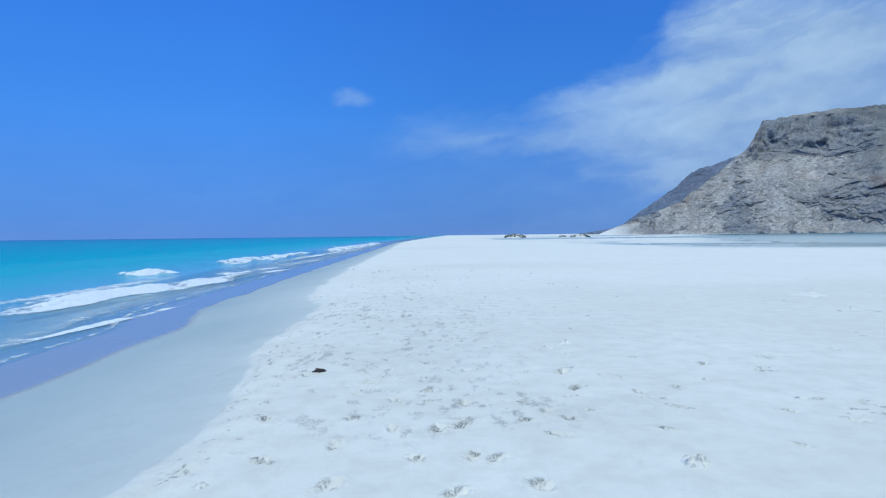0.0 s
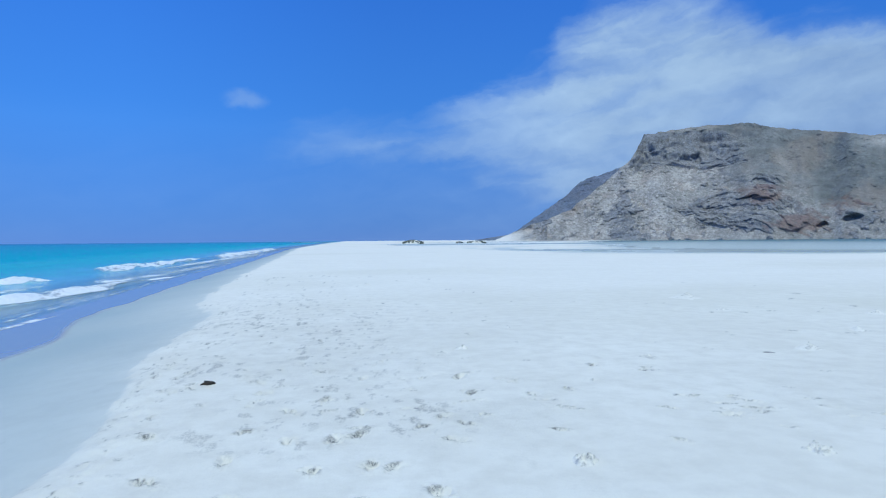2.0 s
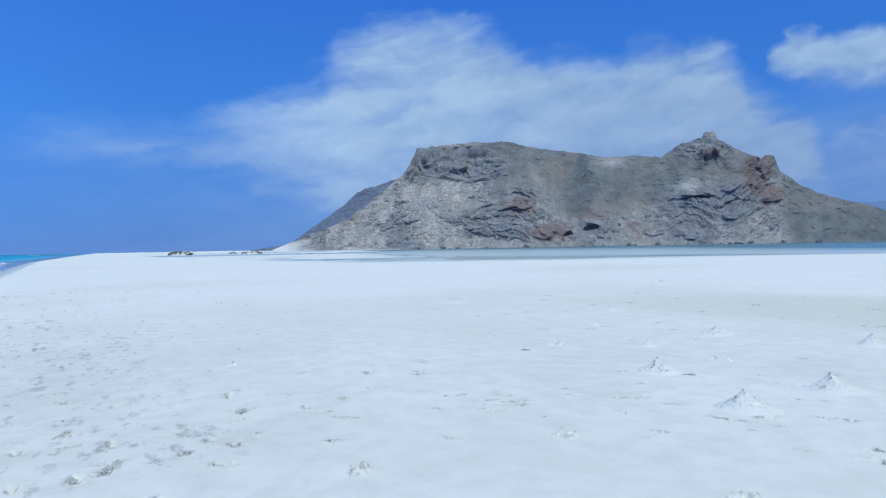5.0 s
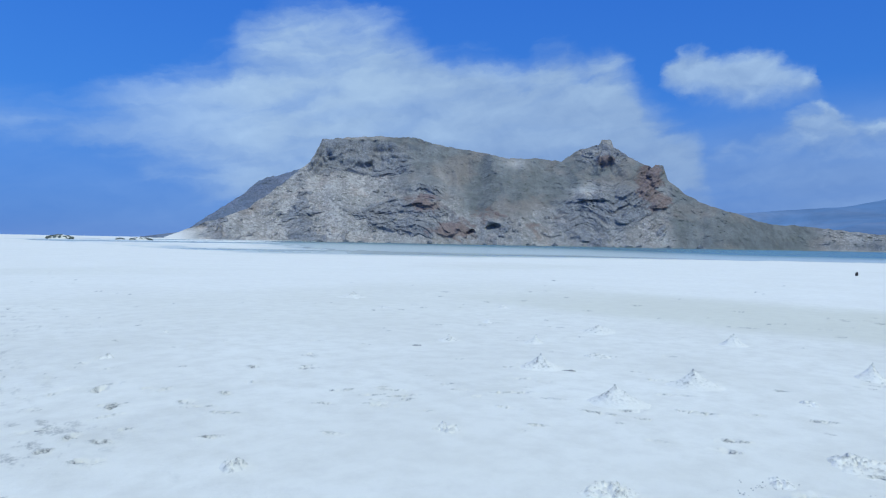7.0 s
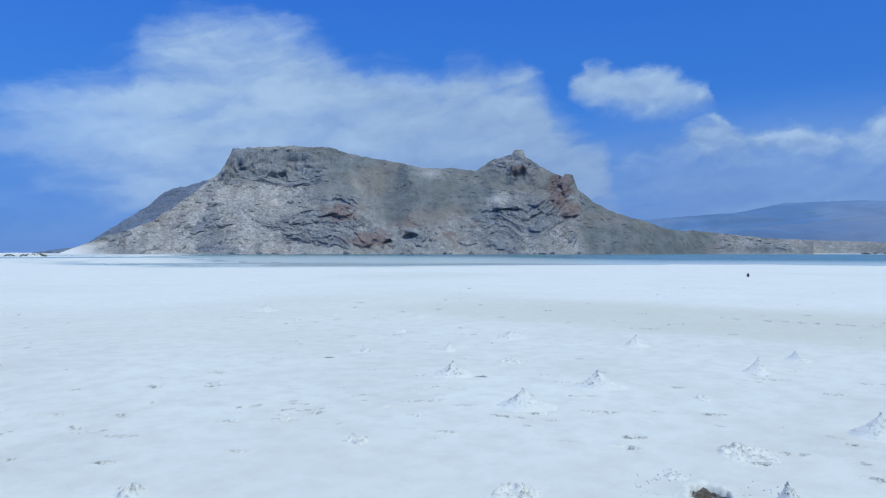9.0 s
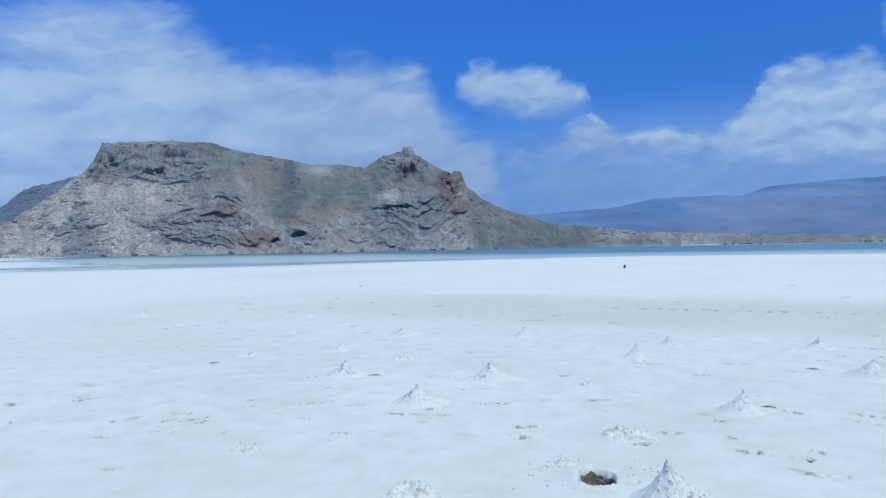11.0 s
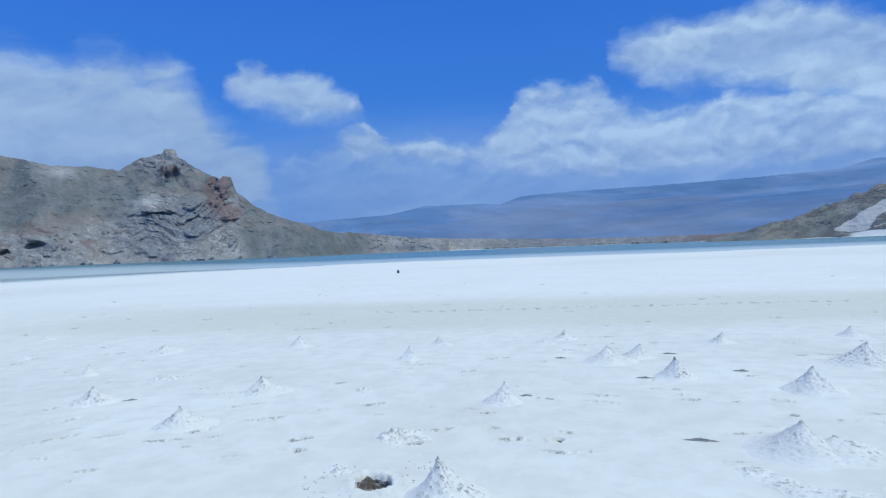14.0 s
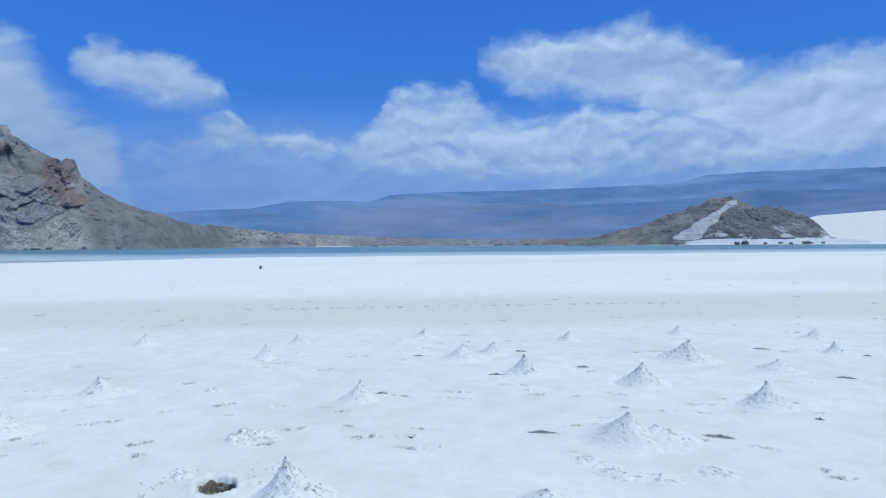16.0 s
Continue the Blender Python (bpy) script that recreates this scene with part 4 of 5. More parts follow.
def main_zones(A, el, x, y, z):
    n = fbm(x * 0.02, y * 0.02, z * 0.03, 4, 401)
    cliff = smooth(25.6, 27, A) * smooth(36, 33, A) * smooth(5.7, 6.3, el + 0.6 * n) * smooth(35.5, 32.5, A + 2 * el - 16) * smooth(8.85, 8.6, el)
    rock = 1.0 * cliff + 0.95 * blob(A, el, 31.2, 6.6, 1.4, 0.9) + 0.9 * blob(A, el, 35.0, 2.9, 3.2, 0.55) + 0.75 * blob(A, el, 38.0, 1.4, 3.6, 1.1) + 0.9 * blob(A, el, 50.6, 3.4, 2.8, 0.9) + 1.0 * blob(A, el, 51.6, 7.8, 2.4, 1.0) + 1.0 * blob(A, el, 55.9, 5.8, 0.9, 1.5) + 0.6 * blob(A, el, 54.3, 3.2, 2.2, 1.4) + 0.5 * blob(A, el, 34.0, 1.3, 3.0, 0.6) + 0.3 * blob(A, el, 48.5, 1.4, 3.5, 0.9) + 0.5 * blob(A, el, 53.6, 3.4, 3.0, 2.6) + 0.4 * blob(A, el, 50.0, 2.4, 2.6, 1.6) + 0.3 * blob(A, el, 37.5, 4.6, 2.2, 1.2)
    red = 1.0 * blob(A, el, 36.2, 3.4, 1.6, 0.8) + 0.9 * blob(A, el, 39.0, 1.0, 1.8, 0.8) + 1.2 * blob(A, el, 55.5, 5.4, 1.0, 1.9) + 0.95 * blob(A, el, 51.8, 7.1, 0.7, 0.6) + 0.45 * blob(A, el, 46.0, 1.2, 0.8, 1.2) + 0.85 * blob(A, el, 56.6, 3.7, 0.9, 0.8) + 0.4 * blob(A, el, 42.0, 2.6, 1.8, 0.8) + 0.35 * blob(A, el, 36.5, 1.0, 1.5, 0.6) + 0.14 * smooth(37, 39, A) * smooth(50, 47, A) * smooth(3.6, 2.4, el + n)
    olive = smooth(37, 43, A) * smooth(2.0, 4.0, el + n) * smooth(51, 47.5, A) + 1.25 * smooth(56.5, 59, A) * smooth(70, 66, A) + 0.8 * smooth(8.2, 8.7, el) * smooth(38, 35, A) + 0.45 * smooth(31.5, 35, A) + 0.3 * smooth(32, 36, A) * smooth(4.2, 5.5, el) + 0.3 * smooth(46, 50, A) * smooth(1.2, 2.4, el + n)
    return {"rock": np.clip(rock + 0.12 * n, 0, 1), "red": np.clip(red, 0, 1), "olive": np.clip(olive * (0.85 + 0.5 * n) - 0.9 * blob(A, el, 44.2, 7.0, 1.6, 0.7) - 0.8 * blob(A, el, 51.6, 7.8, 2.4, 1.0) - 0.5 * blob(A, el, 50.4, 3.9, 2.2, 0.9), 0, 1), "sand": np.maximum(0.22 * blob(A, el, 44.2, 7.0, 1.5, 0.55) + 0.35 * blob(A, el, 50.2, 4.7, 1.2, 0.3), smooth(19, 15, A) * smooth(1.2, 0.1, el + 0.5 * n), smooth(2.2, 1.2, z + 1.5 * n) * smooth(59, 62, A))}


def main_face(A, f):
    """Scree below, a cliff under the table's edge."""
    table = smooth(25.5, 27.5, A) * smooth(37, 33, A)
    peak = np.exp(-(((A - 51.6) / 1.5) ** 2))
    slope = 0.85 * f + 0.15 * f * f
    slope = slope + peak * (np.interp(f, (0, 0.5, 0.76, 0.82, 0.92, 1.0), (0, 0.45, 0.66, 0.84, 0.89, 1.0)) - slope)
    return (1 - table) * slope + table * np.interp(f, (0, 0.5, 0.83, 0.865, 0.885, 0.905, 1.0), (0, 0.42, 0.70, 0.81, 0.82, 0.955, 1.0))


tagged(massif("headland", HEADLAND, 14.8, 75.0, 1150, 230, ridge_main, lambda a: 690 + 25 * fbm(a * 0.25, 0, 0, 3, 411) + 170 * smooth(60, 68, a), 1.55, 1.0, main_zones, ((50.6, 7.7, 0.7, 0.35, -4.5), (52.6, 7.6, 0.5, 0.7, -5.0), (54.4, 3.9, 0.8, 0.9, -5.0), (53.3, 2.0, 0.9, 0.4, -4.0), (42.3, 1.45, 0.8, 0.24, 7), (31.4, 6.4, 0.35, 0.45, 6), (35.2, 3.1, 0.9, 0.10, 5), (51.0, 3.7, 1.2, 0.10, 5), (50.4, 0.2, 0.4, 0.12, 7), (28.9, 7.9, 1.2, 0.09, 5), (40.4, 0.9, 0.25, 0.22, 6), (55.9, 5.9, 0.5, 1.1, -6.5), (55.2, 4.8, 0.45, 0.8, -5.2), (51.9, 7.3, 0.6, 0.6, -4.5), (53.6, 4.5, 0.9, 0.55, -4.5), (50.4, 3.9, 1.8, 0.33, -3.0), (36.4, 3.4, 1.3, 0.42, -4.5), (38.6, 1.1, 1.2, 0.6, -4.5), (33.5, 2.7, 1.2, 0.28, -3.2), (31.1, 7.3, 0.8, 1.0, -5.2), (28.5, 7.6, 0.9, 0.8, -3.9), (47.5, 1.0, 1.0, 0.4, -3.2), (56.6, 3.4, 0.9, 0.4, -3.9)), face=main_face, tilt=profile((15, 0.35), (26, 0.3), (27, 0.0), (35.5, 0.02), (37, -0.7), (41, -0.6), (43, -0.15), (48, 0.2), (49.6, 0.35), (50.4, -0.5), (52.3, -0.55), (53.2, 0.8), (56.5, 0.9), (58, -0.3), (75, -0.1))), "table-topped rocky headland of grey limestone, scree and red outcrops", "mountain", kind="structure")

ridge_back = profile((13.0, 0.0), (16.3, 0.5), (17.4, 1.3), (19.1, 2.5), (20.9, 3.75), (22.2, 4.95), (23.6, 5.4), (25.4, 6.0), (28, 6.2), (32, 3))


def back_zones(A, el, x, y, z):
    n = fbm(x * 0.01, y * 0.01, z * 0.02, 4, 431)
    return {"rock": np.clip(0.5 + 0.5 * n, 0, 1), "red": 0 * A, "olive": np.clip(0.6 + 0.4 * n, 0, 1), "sand": 0 * A}


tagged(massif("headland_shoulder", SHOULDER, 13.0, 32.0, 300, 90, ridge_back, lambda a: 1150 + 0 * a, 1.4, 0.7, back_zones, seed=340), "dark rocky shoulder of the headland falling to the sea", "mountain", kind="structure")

ridge_spit = profile((56, 0.6), (62, 1.5), (67.7, 1.6), (71.5, 1.15), (76, 0.92), (81.4, 0.7), (86, 0.55), (90.6, 0.45), (97, 0.42), (101, 0.6), (104, 0.5), (112, 0.4), (130, 0.4))


def spit_zones(A, el, x, y, z):
    n = fbm(x * 0.03, y * 0.03, z * 0.08, 4, 441)
    return {"rock": np.clip(0.15 + 0.75 * smooth(76, 84, A) + 0.4 * n, 0, 1), "red": np.clip(0.5 * smooth(80, 98, A) + 0.4 * n, 0, 1), "olive": np.clip(0.4 + 0.5 * n, 0, 1), "sand": smooth(0.75, 0.35, z + 0.5 * n) * smooth(86, 80, A)}


tagged(massif("lagoon_bank", HEADLAND, 56, 130, 700, 40, ridge_spit, lambda a: 880 + 20 * fbm(a * 0.2, 0, 0, 3, 443), 3.0, 0.35, spit_zones, jag=0.05, seed=360, strata=0.4), "low brown bank with dark scrub across the lagoon", "hill", kind="structure")

ridge_hill = profile((96.5, 0.05), (98.6, 0.32), (101.4, 1.1), (103.7, 1.7), (106, 2.6), (107.7, 3.15), (109.3, 3.75), (109.9, 3.7), (111.1, 3.2), (111.9, 2.75), (113.5, 2.7), (114.6, 2.25), (115.8, 1.55), (116.5, 0.8), (117.1, 0.3), (119.5, 0.05))


def hill_zones(A, el, x, y, z):
    n = fbm(x * 0.05, y * 0.05, z * 0.08, 4, 451)
    patch = smooth(0.12, -0.12, el - (0.95 + (A - 106.2) * 0.60) + 0.3 * n) * smooth(0.25, -0.25, A - (107.75 + (el - 0.3) * 0.86) + 0.6 * n) * smooth(0.25, 0.45, el + 0.3 * n) * smooth(105.4, 105.9, A + 0.4 * n)
    low = smooth(0.55, 0.1, el + 0.3 * n) * smooth(105.5, 108, A)
    return {"rock": np.clip(0.45 + 0.5 * blob(A, el, 111, 1.6, 3, 1.3) + 0.4 * n, 0, 1), "red": 0.2 + 0 * A, "olive": np.clip(0.7 * smooth(108, 104, A) + 0.3 + 0.4 * n, 0, 1), "sand": np.clip(0.56 * smooth(0.2, 0.6, patch + 0.25 * n) + 0.9 * smooth(0.4, 0.7, low + 0.4 * n) + 0.75 * smooth(0.12, 0.3, fbm(x * 0.12, y * 0.12, z * 0.3, 4, 455, 0.6)) * smooth(1.9, 0.3, el) * smooth(106, 110, A), 0, 1)}


tagged(massif("rocky_hill", HILL, 96.5, 119.5, 500, 110, ridge_hill, lambda a: 545 + 8 * fbm(a * 0.4, 0, 0, 3, 453), 1.9, 0.75, hill_zones, jag=0.3, seed=380, strata=0.4, tilt=profile((96, 0.2), (109, 0.35), (110, -0.3), (120, -0.4))), "small dark rocky hill with blown white sand on its flank", "hill", kind="structure")

ridge_dune = profile((112.5, 0.3), (114.8, 1.6), (116, 2.0), (118, 2.12), (120.4, 2.25), (125, 2.4), (132, 1.8), (140, 0.5))
tagged(massif("white_dune", SAND, 112.5, 140, 200, 40, ridge_dune, lambda a: 570 + 0 * a, 3.2, 0.0, lambda A, el, x, y, z: {"rock": 0 * A, "damp": 0 * A, "wet": 0 * A, "turned_dark": 0 * A, "rough": 0 * A, "ochre": 0 * A, "bed": 0 * A}, jag=0.03, seed=390), "tall smooth dune of white sand behind the hill", "dune", kind="structure")

ridge_far = profile((55, 2.2), (62.7, 2.75), (66.7, 3.05), (69.6, 3.2), (73, 3.85), (78, 3.9), (79.6, 3.75), (81.5, 4.4), (86.2, 4.62), (93, 4.7), (99, 4.8), (105, 4.9), (106, 4.95), (108.2, 5.5), (112.3, 5.6), (120.4, 5.4), (130, 5.0), (150, 3.0))


def far_zones(A, el, x, y, z):
    return {"rock": 0 * A}


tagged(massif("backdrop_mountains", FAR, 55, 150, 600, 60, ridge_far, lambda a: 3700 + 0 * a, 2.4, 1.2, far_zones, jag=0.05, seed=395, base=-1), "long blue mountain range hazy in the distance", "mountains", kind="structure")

ridge_mid = profile((66, 0.6), (71, 2.0), (75, 2.3), (80, 3.0), (82, 3.5), (88, 3.4), (94, 3.7), (101, 3.3), (106, 3.6), (112, 4.2), (120, 3.8), (135, 3.0), (150, 1.0))
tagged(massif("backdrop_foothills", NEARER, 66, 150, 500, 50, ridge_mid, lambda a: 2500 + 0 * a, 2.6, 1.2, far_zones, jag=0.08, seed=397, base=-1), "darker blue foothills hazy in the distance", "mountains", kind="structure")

# ---- things on the sand ----


def sand_mound(x, y, high, wide, seed):
    """A heap thrown up beside a burrow: concave flanks, a lumpy skin and a darker clod for a tip."""
    rng = random.Random(seed)
    rows, cols = 60, 120
    q, a = np.meshgrid(np.linspace(0, 1, rows), np.linspace(0, 2 * np.pi, cols, endpoint=False), indexing="ij")
    ca, sa = np.cos(a), np.sin(a)
    rad = 1.65 * wide * q**1.1 * (1 + 0.26 * fbm(ca * 1.1 + seed, sa * 1.1, 0, 3, seed))
    lean = (rng.uniform(-0.25, 0.25) * wide, rng.uniform(-0.25, 0.25) * wide)
    up = 0.74 * (1 - q) ** 1.65 + 0.26 * (1 - q) ** 3.4
    px, py = rad * ca + lean[0] * up, rad * sa + lean[1] * up
    n = fbm(px * 52 + seed, py * 52, up * 20, 4, seed + 5, 0.62)
    crumb = smooth(0.18, 0.36, fbm(px * 34 + seed, py * 34, up * 14, 3, seed + 7, 0.6))
    ribs = fbm(ca * 1.8 + seed, sa * 1.8, q * 1.5, 3, seed + 9)
    pz = high * (up * (1 + 0.22 * ribs * smooth(0.0, 0.3, q)) + (0.055 * n + 0.05 * crumb) * (1 - q) ** 0.7 * smooth(0.0, 0.06, q)) - 0.022 * q**3
    flank = smooth(-0.3, 0.6, np.cos(a - rng.uniform(0, 6.28)) + 1.2 * ribs)
    turned_dark = smooth(0.10, 0.02, q) * 0.6 + 0.2 * smooth(0.9, 0.4, q) * smooth(-0.2, 0.2, n) + (0.4 + 0.8 * flank) * crumb * smooth(0.9, 0.45, q) + 0.5 * flank * smooth(0.0, 0.3, n) * smooth(0.5, 0.1, q)
    top = sheet("sand_mound", np.stack([px, py, pz], -1), MOUND, wrap=True, attrs={"turned_dark": turned_dark})
    for k in range(3):
        bm = bmesh.new()
        s = high * rng.uniform(0.024, 0.046)
        rounded_lump(bm, (lean[0] + rng.uniform(-1.2, 1.2) * s, lean[1] + rng.uniform(-1.2, 1.2) * s, high * rng.uniform(0.90, 0.98)), (s * 1.1, s * 0.9, s * 1.1), seed + k, 0.9, 2)
        part("clod", bm, CLOD, top, "grey crumbled clod")
    top.matrix_basis = pose(x, y, ground_z(x, y) + 0.004, 0, 0, rng.uniform(0, 360))
    return top


MOUNDS = ((4.39, 1.12, 0.27, 0.225), (6.93, 1.20, 0.21, 0.18), (7.05, 4.01, 0.20, 0.26), (5.59, 4.03, 0.21, 0.24), (9.37, 3.05, 0.21, 0.17), (10.84, 2.97, 0.15, 0.17), (11.59, 1.00, 0.17, 0.22), (9.39, 0.22, 0.23, 0.32), (9.77, -0.16, 0.21, 0.23), (8.38, -0.59, 0.25, 0.20), (11.19, -1.43, 0.17, 0.20), (11.99, -3.48, 0.17, 0.22), (9.29, -2.81, 0.30, 0.36), (7.73, -1.85, 0.27, 0.26), (5.69, -1.25, 0.25, 0.34), (6.77, -2.82, 0.26, 0.25), (11.52, -5.55, 0.18, 0.22), (9.99, -5.12, 0.18, 0.17))
LOW_MOUNDS = ((11.00, 1.25, 0.10, 0.16), (5.65, -1.55, 0.16, 0.25), (8.56, -3.68, 0.20, 0.23), (10.56, 5.45, 0.27, 0.16), (9.87, 7.68, 0.18, 0.26), (4.40, -0.50, 0.11, 0.16), (21.52, 1.21, 0.13, 0.16), (6.86, 8.32, 0.13, 0.15), (7.90, 7.40, 0.20, 0.12), (6.31, 5.76, 0.26, 0.19), (10.21, 7.82, 0.09, 0.18), (9.04, 9.82, 0.10, 0.09), (9.54, 16.15, 0.22, 0.31), (11.29, 11.77, 0.12, 0.15), (1.40, 23.28, 0.13, 0.15), (8.78, 13.28, 0.08, 0.15))
for k, (mx, my, mh, mw) in enumerate(MOUNDS):
    tagged(sand_mound(mx, my, mh * 0.92, mw * 0.88, 500 + 13 * k), "sharp white sand heap with a dark clod on its tip", "sand mound", group="crab mounds on the plain")
for k, (mx, my, mh, mw) in enumerate(LOW_MOUNDS):
    tagged(sand_mound(mx, my, mh * 0.72, mw * 1.05, 800 + 13 * k), "pale weathered sand heap on the plain", "sand mound", group="crab mounds on the plain")


def sand_clump(x, y, high, wide, seed):
    """A patch of broken, crumbled sand raised a little above the plain."""
    rows, cols = 34, 72
    q, a = np.meshgrid(np.linspace(0, 1, rows), np.linspace(0, 2 * np.pi, cols, endpoint=False), indexing="ij")
    rad = wide * 1.4 * q * (1 + 0.6 * fbm(np.cos(a) * 1.5 + seed, np.sin(a) * 1.5, 0, 3, seed))
    px, py = rad * np.cos(a), 0.9 * rad * np.sin(a)
    n = fbm(px * 16 + seed, py * 16, 0, 4, seed + 3, 0.6)
    m = fbm(px * 45, py * 45, seed, 3, seed + 5)
    body = (1 - q * q) ** 0.8
    pz = 0.58 * high * (body * smooth(1.0, 0.4, q) * (0.7 + 1.0 * n + 0.6 * m) - 0.12 - 0.3 * q)
    ob = sheet("sand_clump", np.stack([px, py, pz], -1), MOUND, wrap=True, attrs={"turned_dark": 0.8 * smooth(0.05, 0.35, m + 0.3 * n) * body})
    ob.matrix_basis = pose(x, y, ground_z(x, y) + 0.006, 0, 0, seed * 37 % 360)
    return tagged(ob, "crumbled patch of white sand raised above the plain", "sand clump", group="broken sand clumps")


for k, (mx, my, mh, mw) in enumerate(((1.82, 4.43, 0.11, 0.10), (3.57, 4.25, 0.09, 0.11), (5.57, 1.85, 0.09, 0.22), (7.62, 5.87, 0.08, 0.19), (7.24, 2.88, 0.06, 0.10), (3.63, 2.57, 0.08, 0.20), (1.97, 9.38, 0.07, 0.08), (4.72, 2.02, 0.05, 0.10), (3.26, 11.5, 0.06, 0.06), (4.29, 8.24, 0.05, 0.05), (5.15, -0.86, 0.03, 0.12), (5.0, -0.98, 0.028, 0.11), (4.84, -1.10, 0.03, 0.12), (4.79, -1.32, 0.025, 0.10), (4.92, -1.72, 0.028, 0.13), (-1.84, 8.36, 0.05, 0.06), (-1.72, 7.88, 0.05, 0.08), (-1.5, 4.2, 0.05, 0.08), (-1.6, 6.2, 0.03, 0.06))):
    sand_clump(mx, my, mh, mw, 1000 + 31 * k)


def burrow(x, y, a, b, deep, seed):
    """The damp brown throat of a burrow in its hollow, else a dark patch."""
    rows, cols = 10, 32
    q, t = np.meshgrid(np.linspace(0.02, 1, rows), np.linspace(0, 2 * np.pi, cols, endpoint=False), indexing="ij")
    n = fbm(np.cos(t) * 1.3 + seed, np.sin(t) * 1.3, q * 3, 3, seed)
    px, py = a * 0.96 * q * np.cos(t) * (1 + 0.2 * n), b * 0.96 * q * np.sin(t) * (1 + 0.2 * n)
    pz = -deep * (1 - q**3.0) + 0.2 * deep * fbm(px * 30 + seed, py * 30, 0, 3, seed + 3) - 0.012
    far_off = math.hypot(x, y) > 7 or deep < 0.07
    # no hollow here: a ragged patch painted dark for the mouth's shade
    if far_off:
        rag = 0.72 * (1 + 1.1 * fbm(np.cos(t) * 4 + seed, np.sin(t) * 4, 0, 4, seed + 5, 0.65))
        px, py = px * rag, py * rag * 0.5
        pz = 0.004 * (1 - q) + 0.02 * n * (1 - q * q) - 0.006 * q**4
    ob = sheet("crab_burrow", np.stack([px, py, pz], -1), MOUTH_SHADE if far_off else DAMP, wrap=True)
    ob.matrix_basis = pose(x, y, ground_z(x, y) + (0.008 if far_off else -0.01), 0, 0, -math.degrees(math.atan2(x, y)))
    return tagged(ob, "dark crab burrow mouth, of damp brown sand or painted shade", "burrow", group="crab burrows")


for k, (mx, my, ma, mb, md) in enumerate(BURROWS):
    burrow(mx, my, ma, mb, md, 1400 + 7 * k)


def driftwood(x, y, pieces, label, turn=20):
    """Weathered stubs: tapered blocks with worn corners."""
    rng = random.Random(7)
    bm = bmesh.new()
    for dx, dy, sx, sy, sz in pieces:
        made = bmesh.ops.create_cube(bm, size=2.0)["verts"]
        for v in made:
            k = 0.75 if v.co.z > 0 else 1.0
            v.co = Vector((dx + v.co.x * sx * k * rng.uniform(0.8, 1.1), dy + v.co.y * sy * k * rng.uniform(0.8, 1.1), sz * (v.co.z * rng.uniform(0.85, 1.0) + 0.9)))
    bmesh.ops.bevel(bm, geom=bm.edges[:], offset=min(sx, sy) * 0.25, segments=2, affect="EDGES")
    ob = part("driftwood", bm, WOOD)
    ob.matrix_basis = pose(x, y, ground_z(x, y), 0, 0, turn)
    return tagged(ob, label, "driftwood")


driftwood(45.6, 16.0, ((-0.08, 0.0, 0.06, 0.06, 0.13), (0.10, 0.05, 0.10, 0.06, 0.11)), "two small dark driftwood stubs on bare sand")
chip = bmesh.new()
for k, (dx, dy, sx, sy, sz) in enumerate(((0.0, 0.0, 0.06, 0.03, 0.036), (0.045, 0.012, 0.035, 0.022, 0.028), (-0.04, -0.008, 0.03, 0.022, 0.02))):
    rounded_lump(chip, (dx, dy, sz * 0.6), (sx, sy, sz), 70 + k, 0.9, 2)
chip_ob = part("driftwood", chip, WOOD)
chip_ob.matrix_basis = pose(-1.32, 7.63, ground_z(-1.32, 7.63), 0, 0, 20)
tagged(chip_ob, "small dark chip of driftwood lying in trodden sand", "driftwood")


def scrub_dune(x, y, long, high, seed):
    """A low dune far down the beach with shrubs on its back."""
    rng = random.Random(seed)
    rows, cols = 14, 40
    q, t = np.meshgrid(np.linspace(0, 1, rows), np.linspace(0, 2 * np.pi, cols, endpoint=False), indexing="ij")
    px, py = long * q * np.cos(t), 0.6 * long * q * np.sin(t)
    pz = high * 0.6 * (1 - q * q) * (1 + 0.4 * fbm(px * 0.2, py * 0.2, seed, 3, seed)) - 0.3 * q
    zero = 0 * px
    top = sheet("scrub_dune", np.stack([px, py, pz], -1), SAND, wrap=True, attrs={k: zero for k in ("damp", "wet", "turned_dark", "rough", "ochre", "bed")})
    bm = bmesh.new()
    for k in range(60):
        u, w = rng.uniform(-0.8, 0.8), rng.uniform(-0.75, 0.2)
        lift = max(0.0, 1 - u * u - w * w)
        s = high * rng.uniform(0.05, 0.11)
        rounded_lump(bm, (long * u, 0.6 * long * w, high * 0.6 * lift + 0.3 * s), (s * 2.0, s * 1.6, s), seed + k, 0.6, 2)
    part("shrub_cover", bm, SHRUB, top, "grey-green salt scrub")
    top.matrix_basis = pose(x, y, ground_z(x, y), 0, 0, -math.degrees(math.atan2(x, y)))
    return tagged(top, "low white dune capped with grey-green scrub", "dune", group="scrub dunes down the beach")


for ang_d, dist, long, high, seed in ((7.5, 330, 6.5, 2.9, 1601), (13.1, 330, 6.0, 2.1, 1611), (11.6, 360, 2.4, 1.4, 1621)):
    scrub_dune(dist * math.sin(radians(ang_d)), dist * math.cos(radians(ang_d)), long, high, seed)


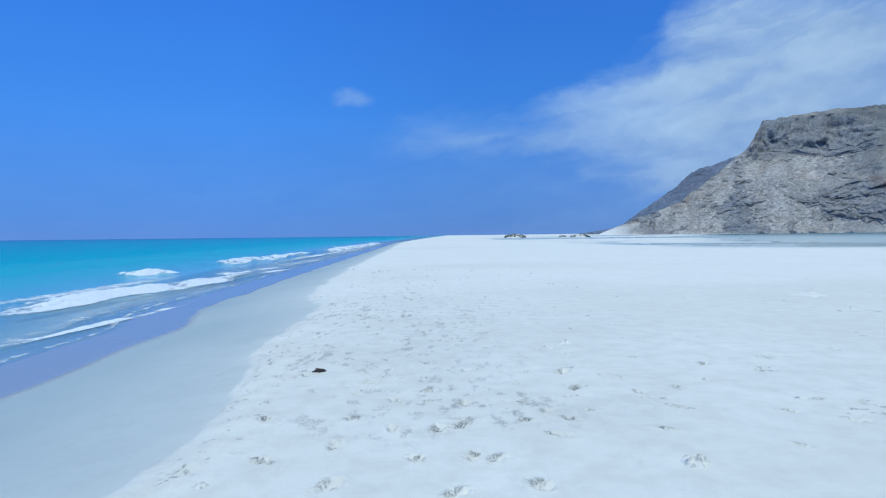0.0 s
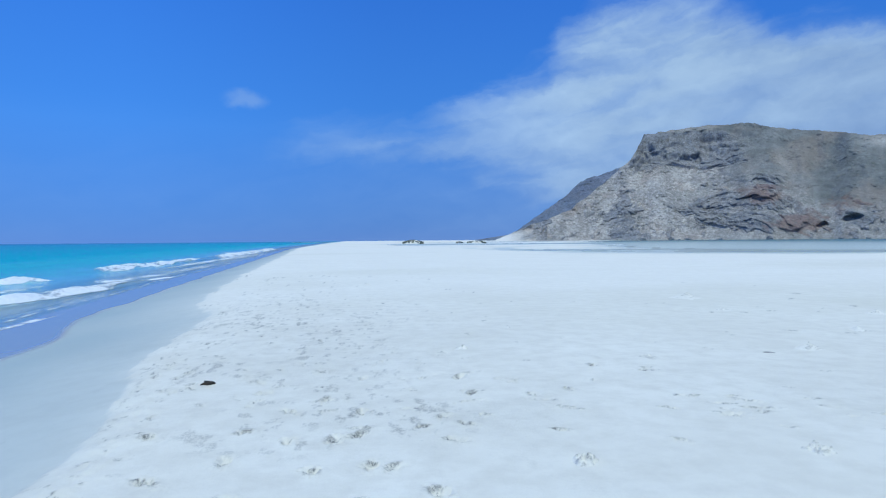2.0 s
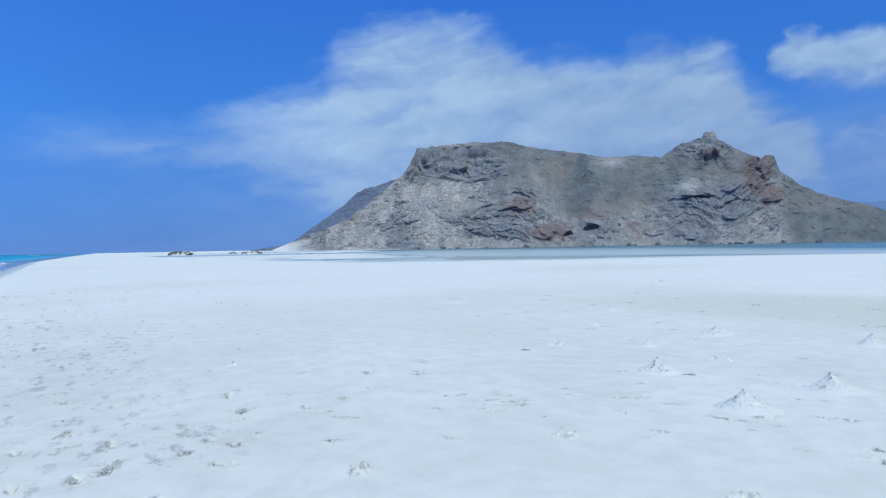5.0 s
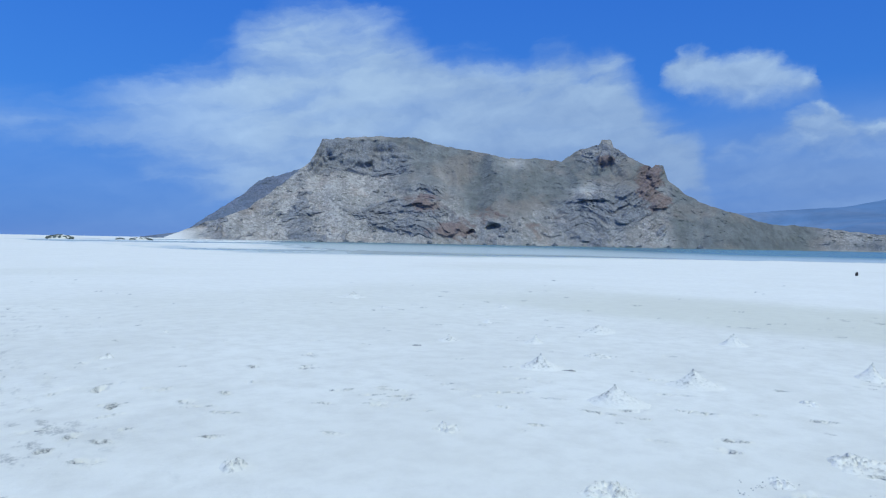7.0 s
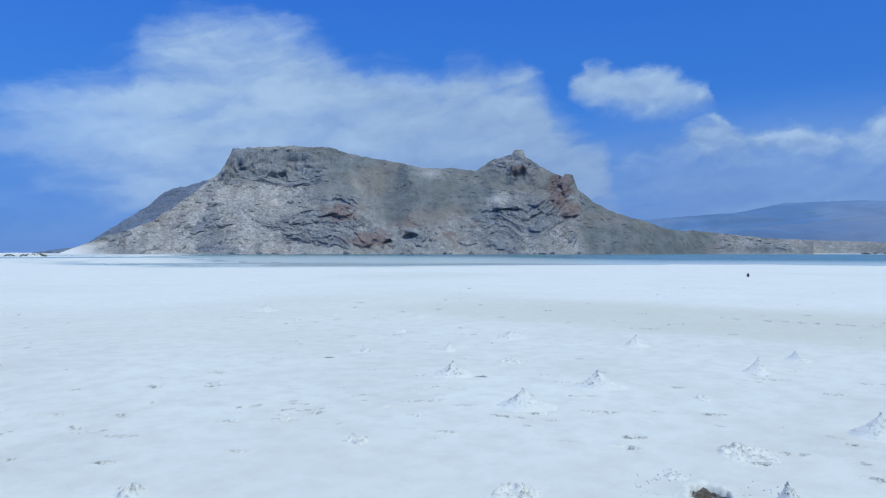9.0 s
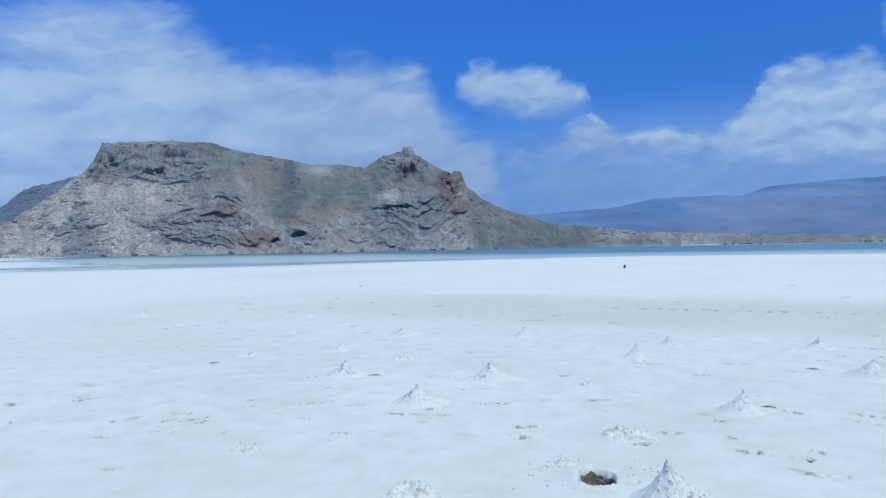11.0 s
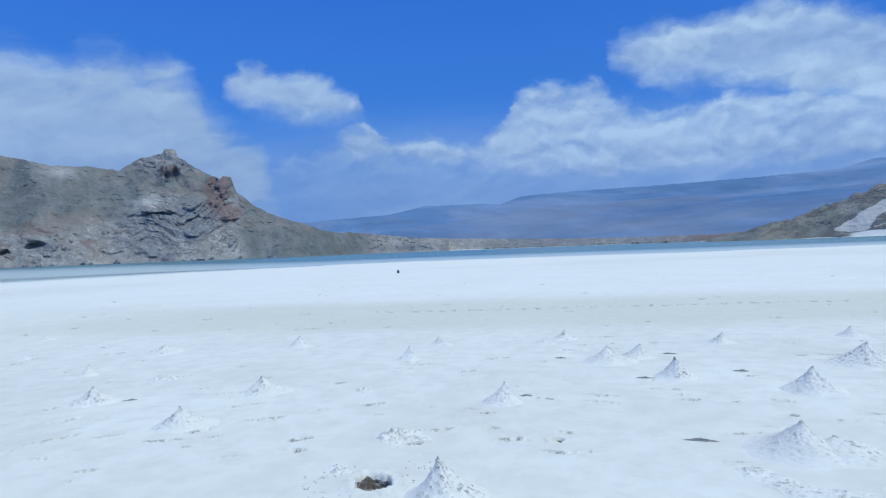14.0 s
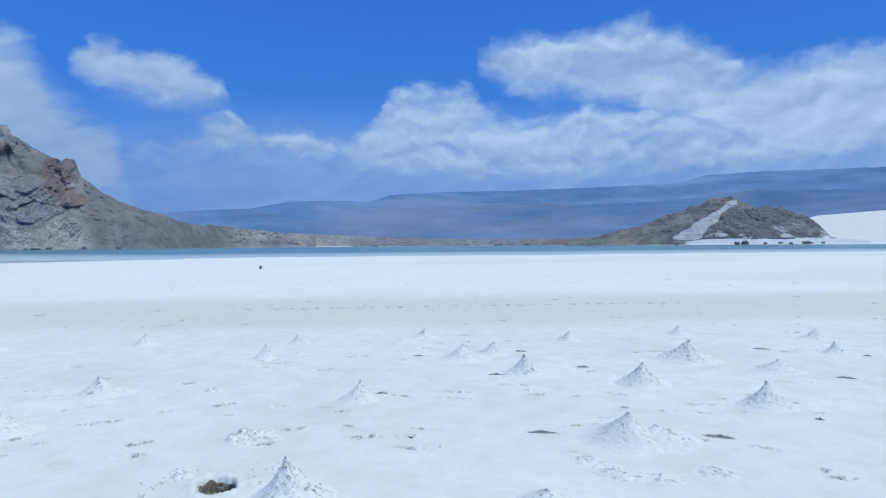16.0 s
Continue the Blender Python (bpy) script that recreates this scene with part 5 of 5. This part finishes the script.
def pellets(x, y, spread, count, seed):
    """Pellets of sand thrown out round a burrow."""
    rng = random.Random(seed)
    bm = bmesh.new()
    for k in range(count):
        a, q = rng.uniform(0, 6.28), spread * (0.45 + abs(rng.gauss(0, 0.45)))
        px, py, s = x + q * math.cos(a), y + q * math.sin(a), rng.uniform(0.003, 0.007)
        rounded_lump(bm, (px, py, ground_z(px, py) + 0.4 * s), (s * 1.2, s * 1.1, s * 0.8), k, 0.5, 1)
    return tagged(part("sand_pellets", bm, CLOD), "grey sand pellets thrown out round a burrow", "sand pellets", kind="stuff")


pellets(4.42, 1.95, 0.26, 46, 31)
pellets(4.75, 1.40, 0.22, 30, 32)


def boulder(az, dist, z, size, seed, mat):
    rng = random.Random(seed)
    bm = bmesh.new()
    rounded_lump(bm, (0, 0, 0.35 * size), (size, size * rng.uniform(0.7, 1.0), size * rng.uniform(0.5, 0.8)), seed, 0.6, 3)
    ob = part("boulder", bm, mat)
    for key, v in (("rock", 0.8), ("red", 0.1), ("olive", 0.0), ("sand", 0.0), ("bedz", 0.0), ("along", 0.0)):
        ob.data.attributes.new(key, "FLOAT", "POINT").data.foreach_set("value", np.full(len(ob.data.vertices), v, np.float32))
    ob.matrix_basis = pose(dist * math.sin(radians(az)), dist * math.cos(radians(az)), z, 0, 0, rng.uniform(0, 360))
    return tagged(ob, "weathered dark boulder at the waterline", "boulder", group="boulders along the far shore")


rocks = random.Random(77)
for k in range(30):
    boulder(rocks.uniform(27, 60), rocks.uniform(668, 684), -0.4, rocks.uniform(1.2, 3.2), 2000 + k, HEADLAND)
for k in range(16):
    boulder(rocks.uniform(105, 117), rocks.uniform(538, 552), 0.1, rocks.uniform(0.9, 2.6), 2100 + k, HILL)


def far_scrub(count):
    """Salt bushes along the foot of the low bank."""
    rng = random.Random(9)
    bm = bmesh.new()
    for k in range(count):
        a = radians(rng.uniform(78, 100))
        q, s = rng.uniform(866, 910), rng.uniform(0.3, 1.2) * rng.uniform(0.6, 1.3)
        rounded_lump(bm, (q * math.sin(a), q * math.cos(a), 0.5 + 0.5 * s), (s * 2.4, s * 1.8, s), k, 0.6, 2)
    return tagged(part("lagoon_scrub", bm, SHRUB), "dark salt bushes along the far bank", "bushes", kind="stuff")


far_scrub(150)
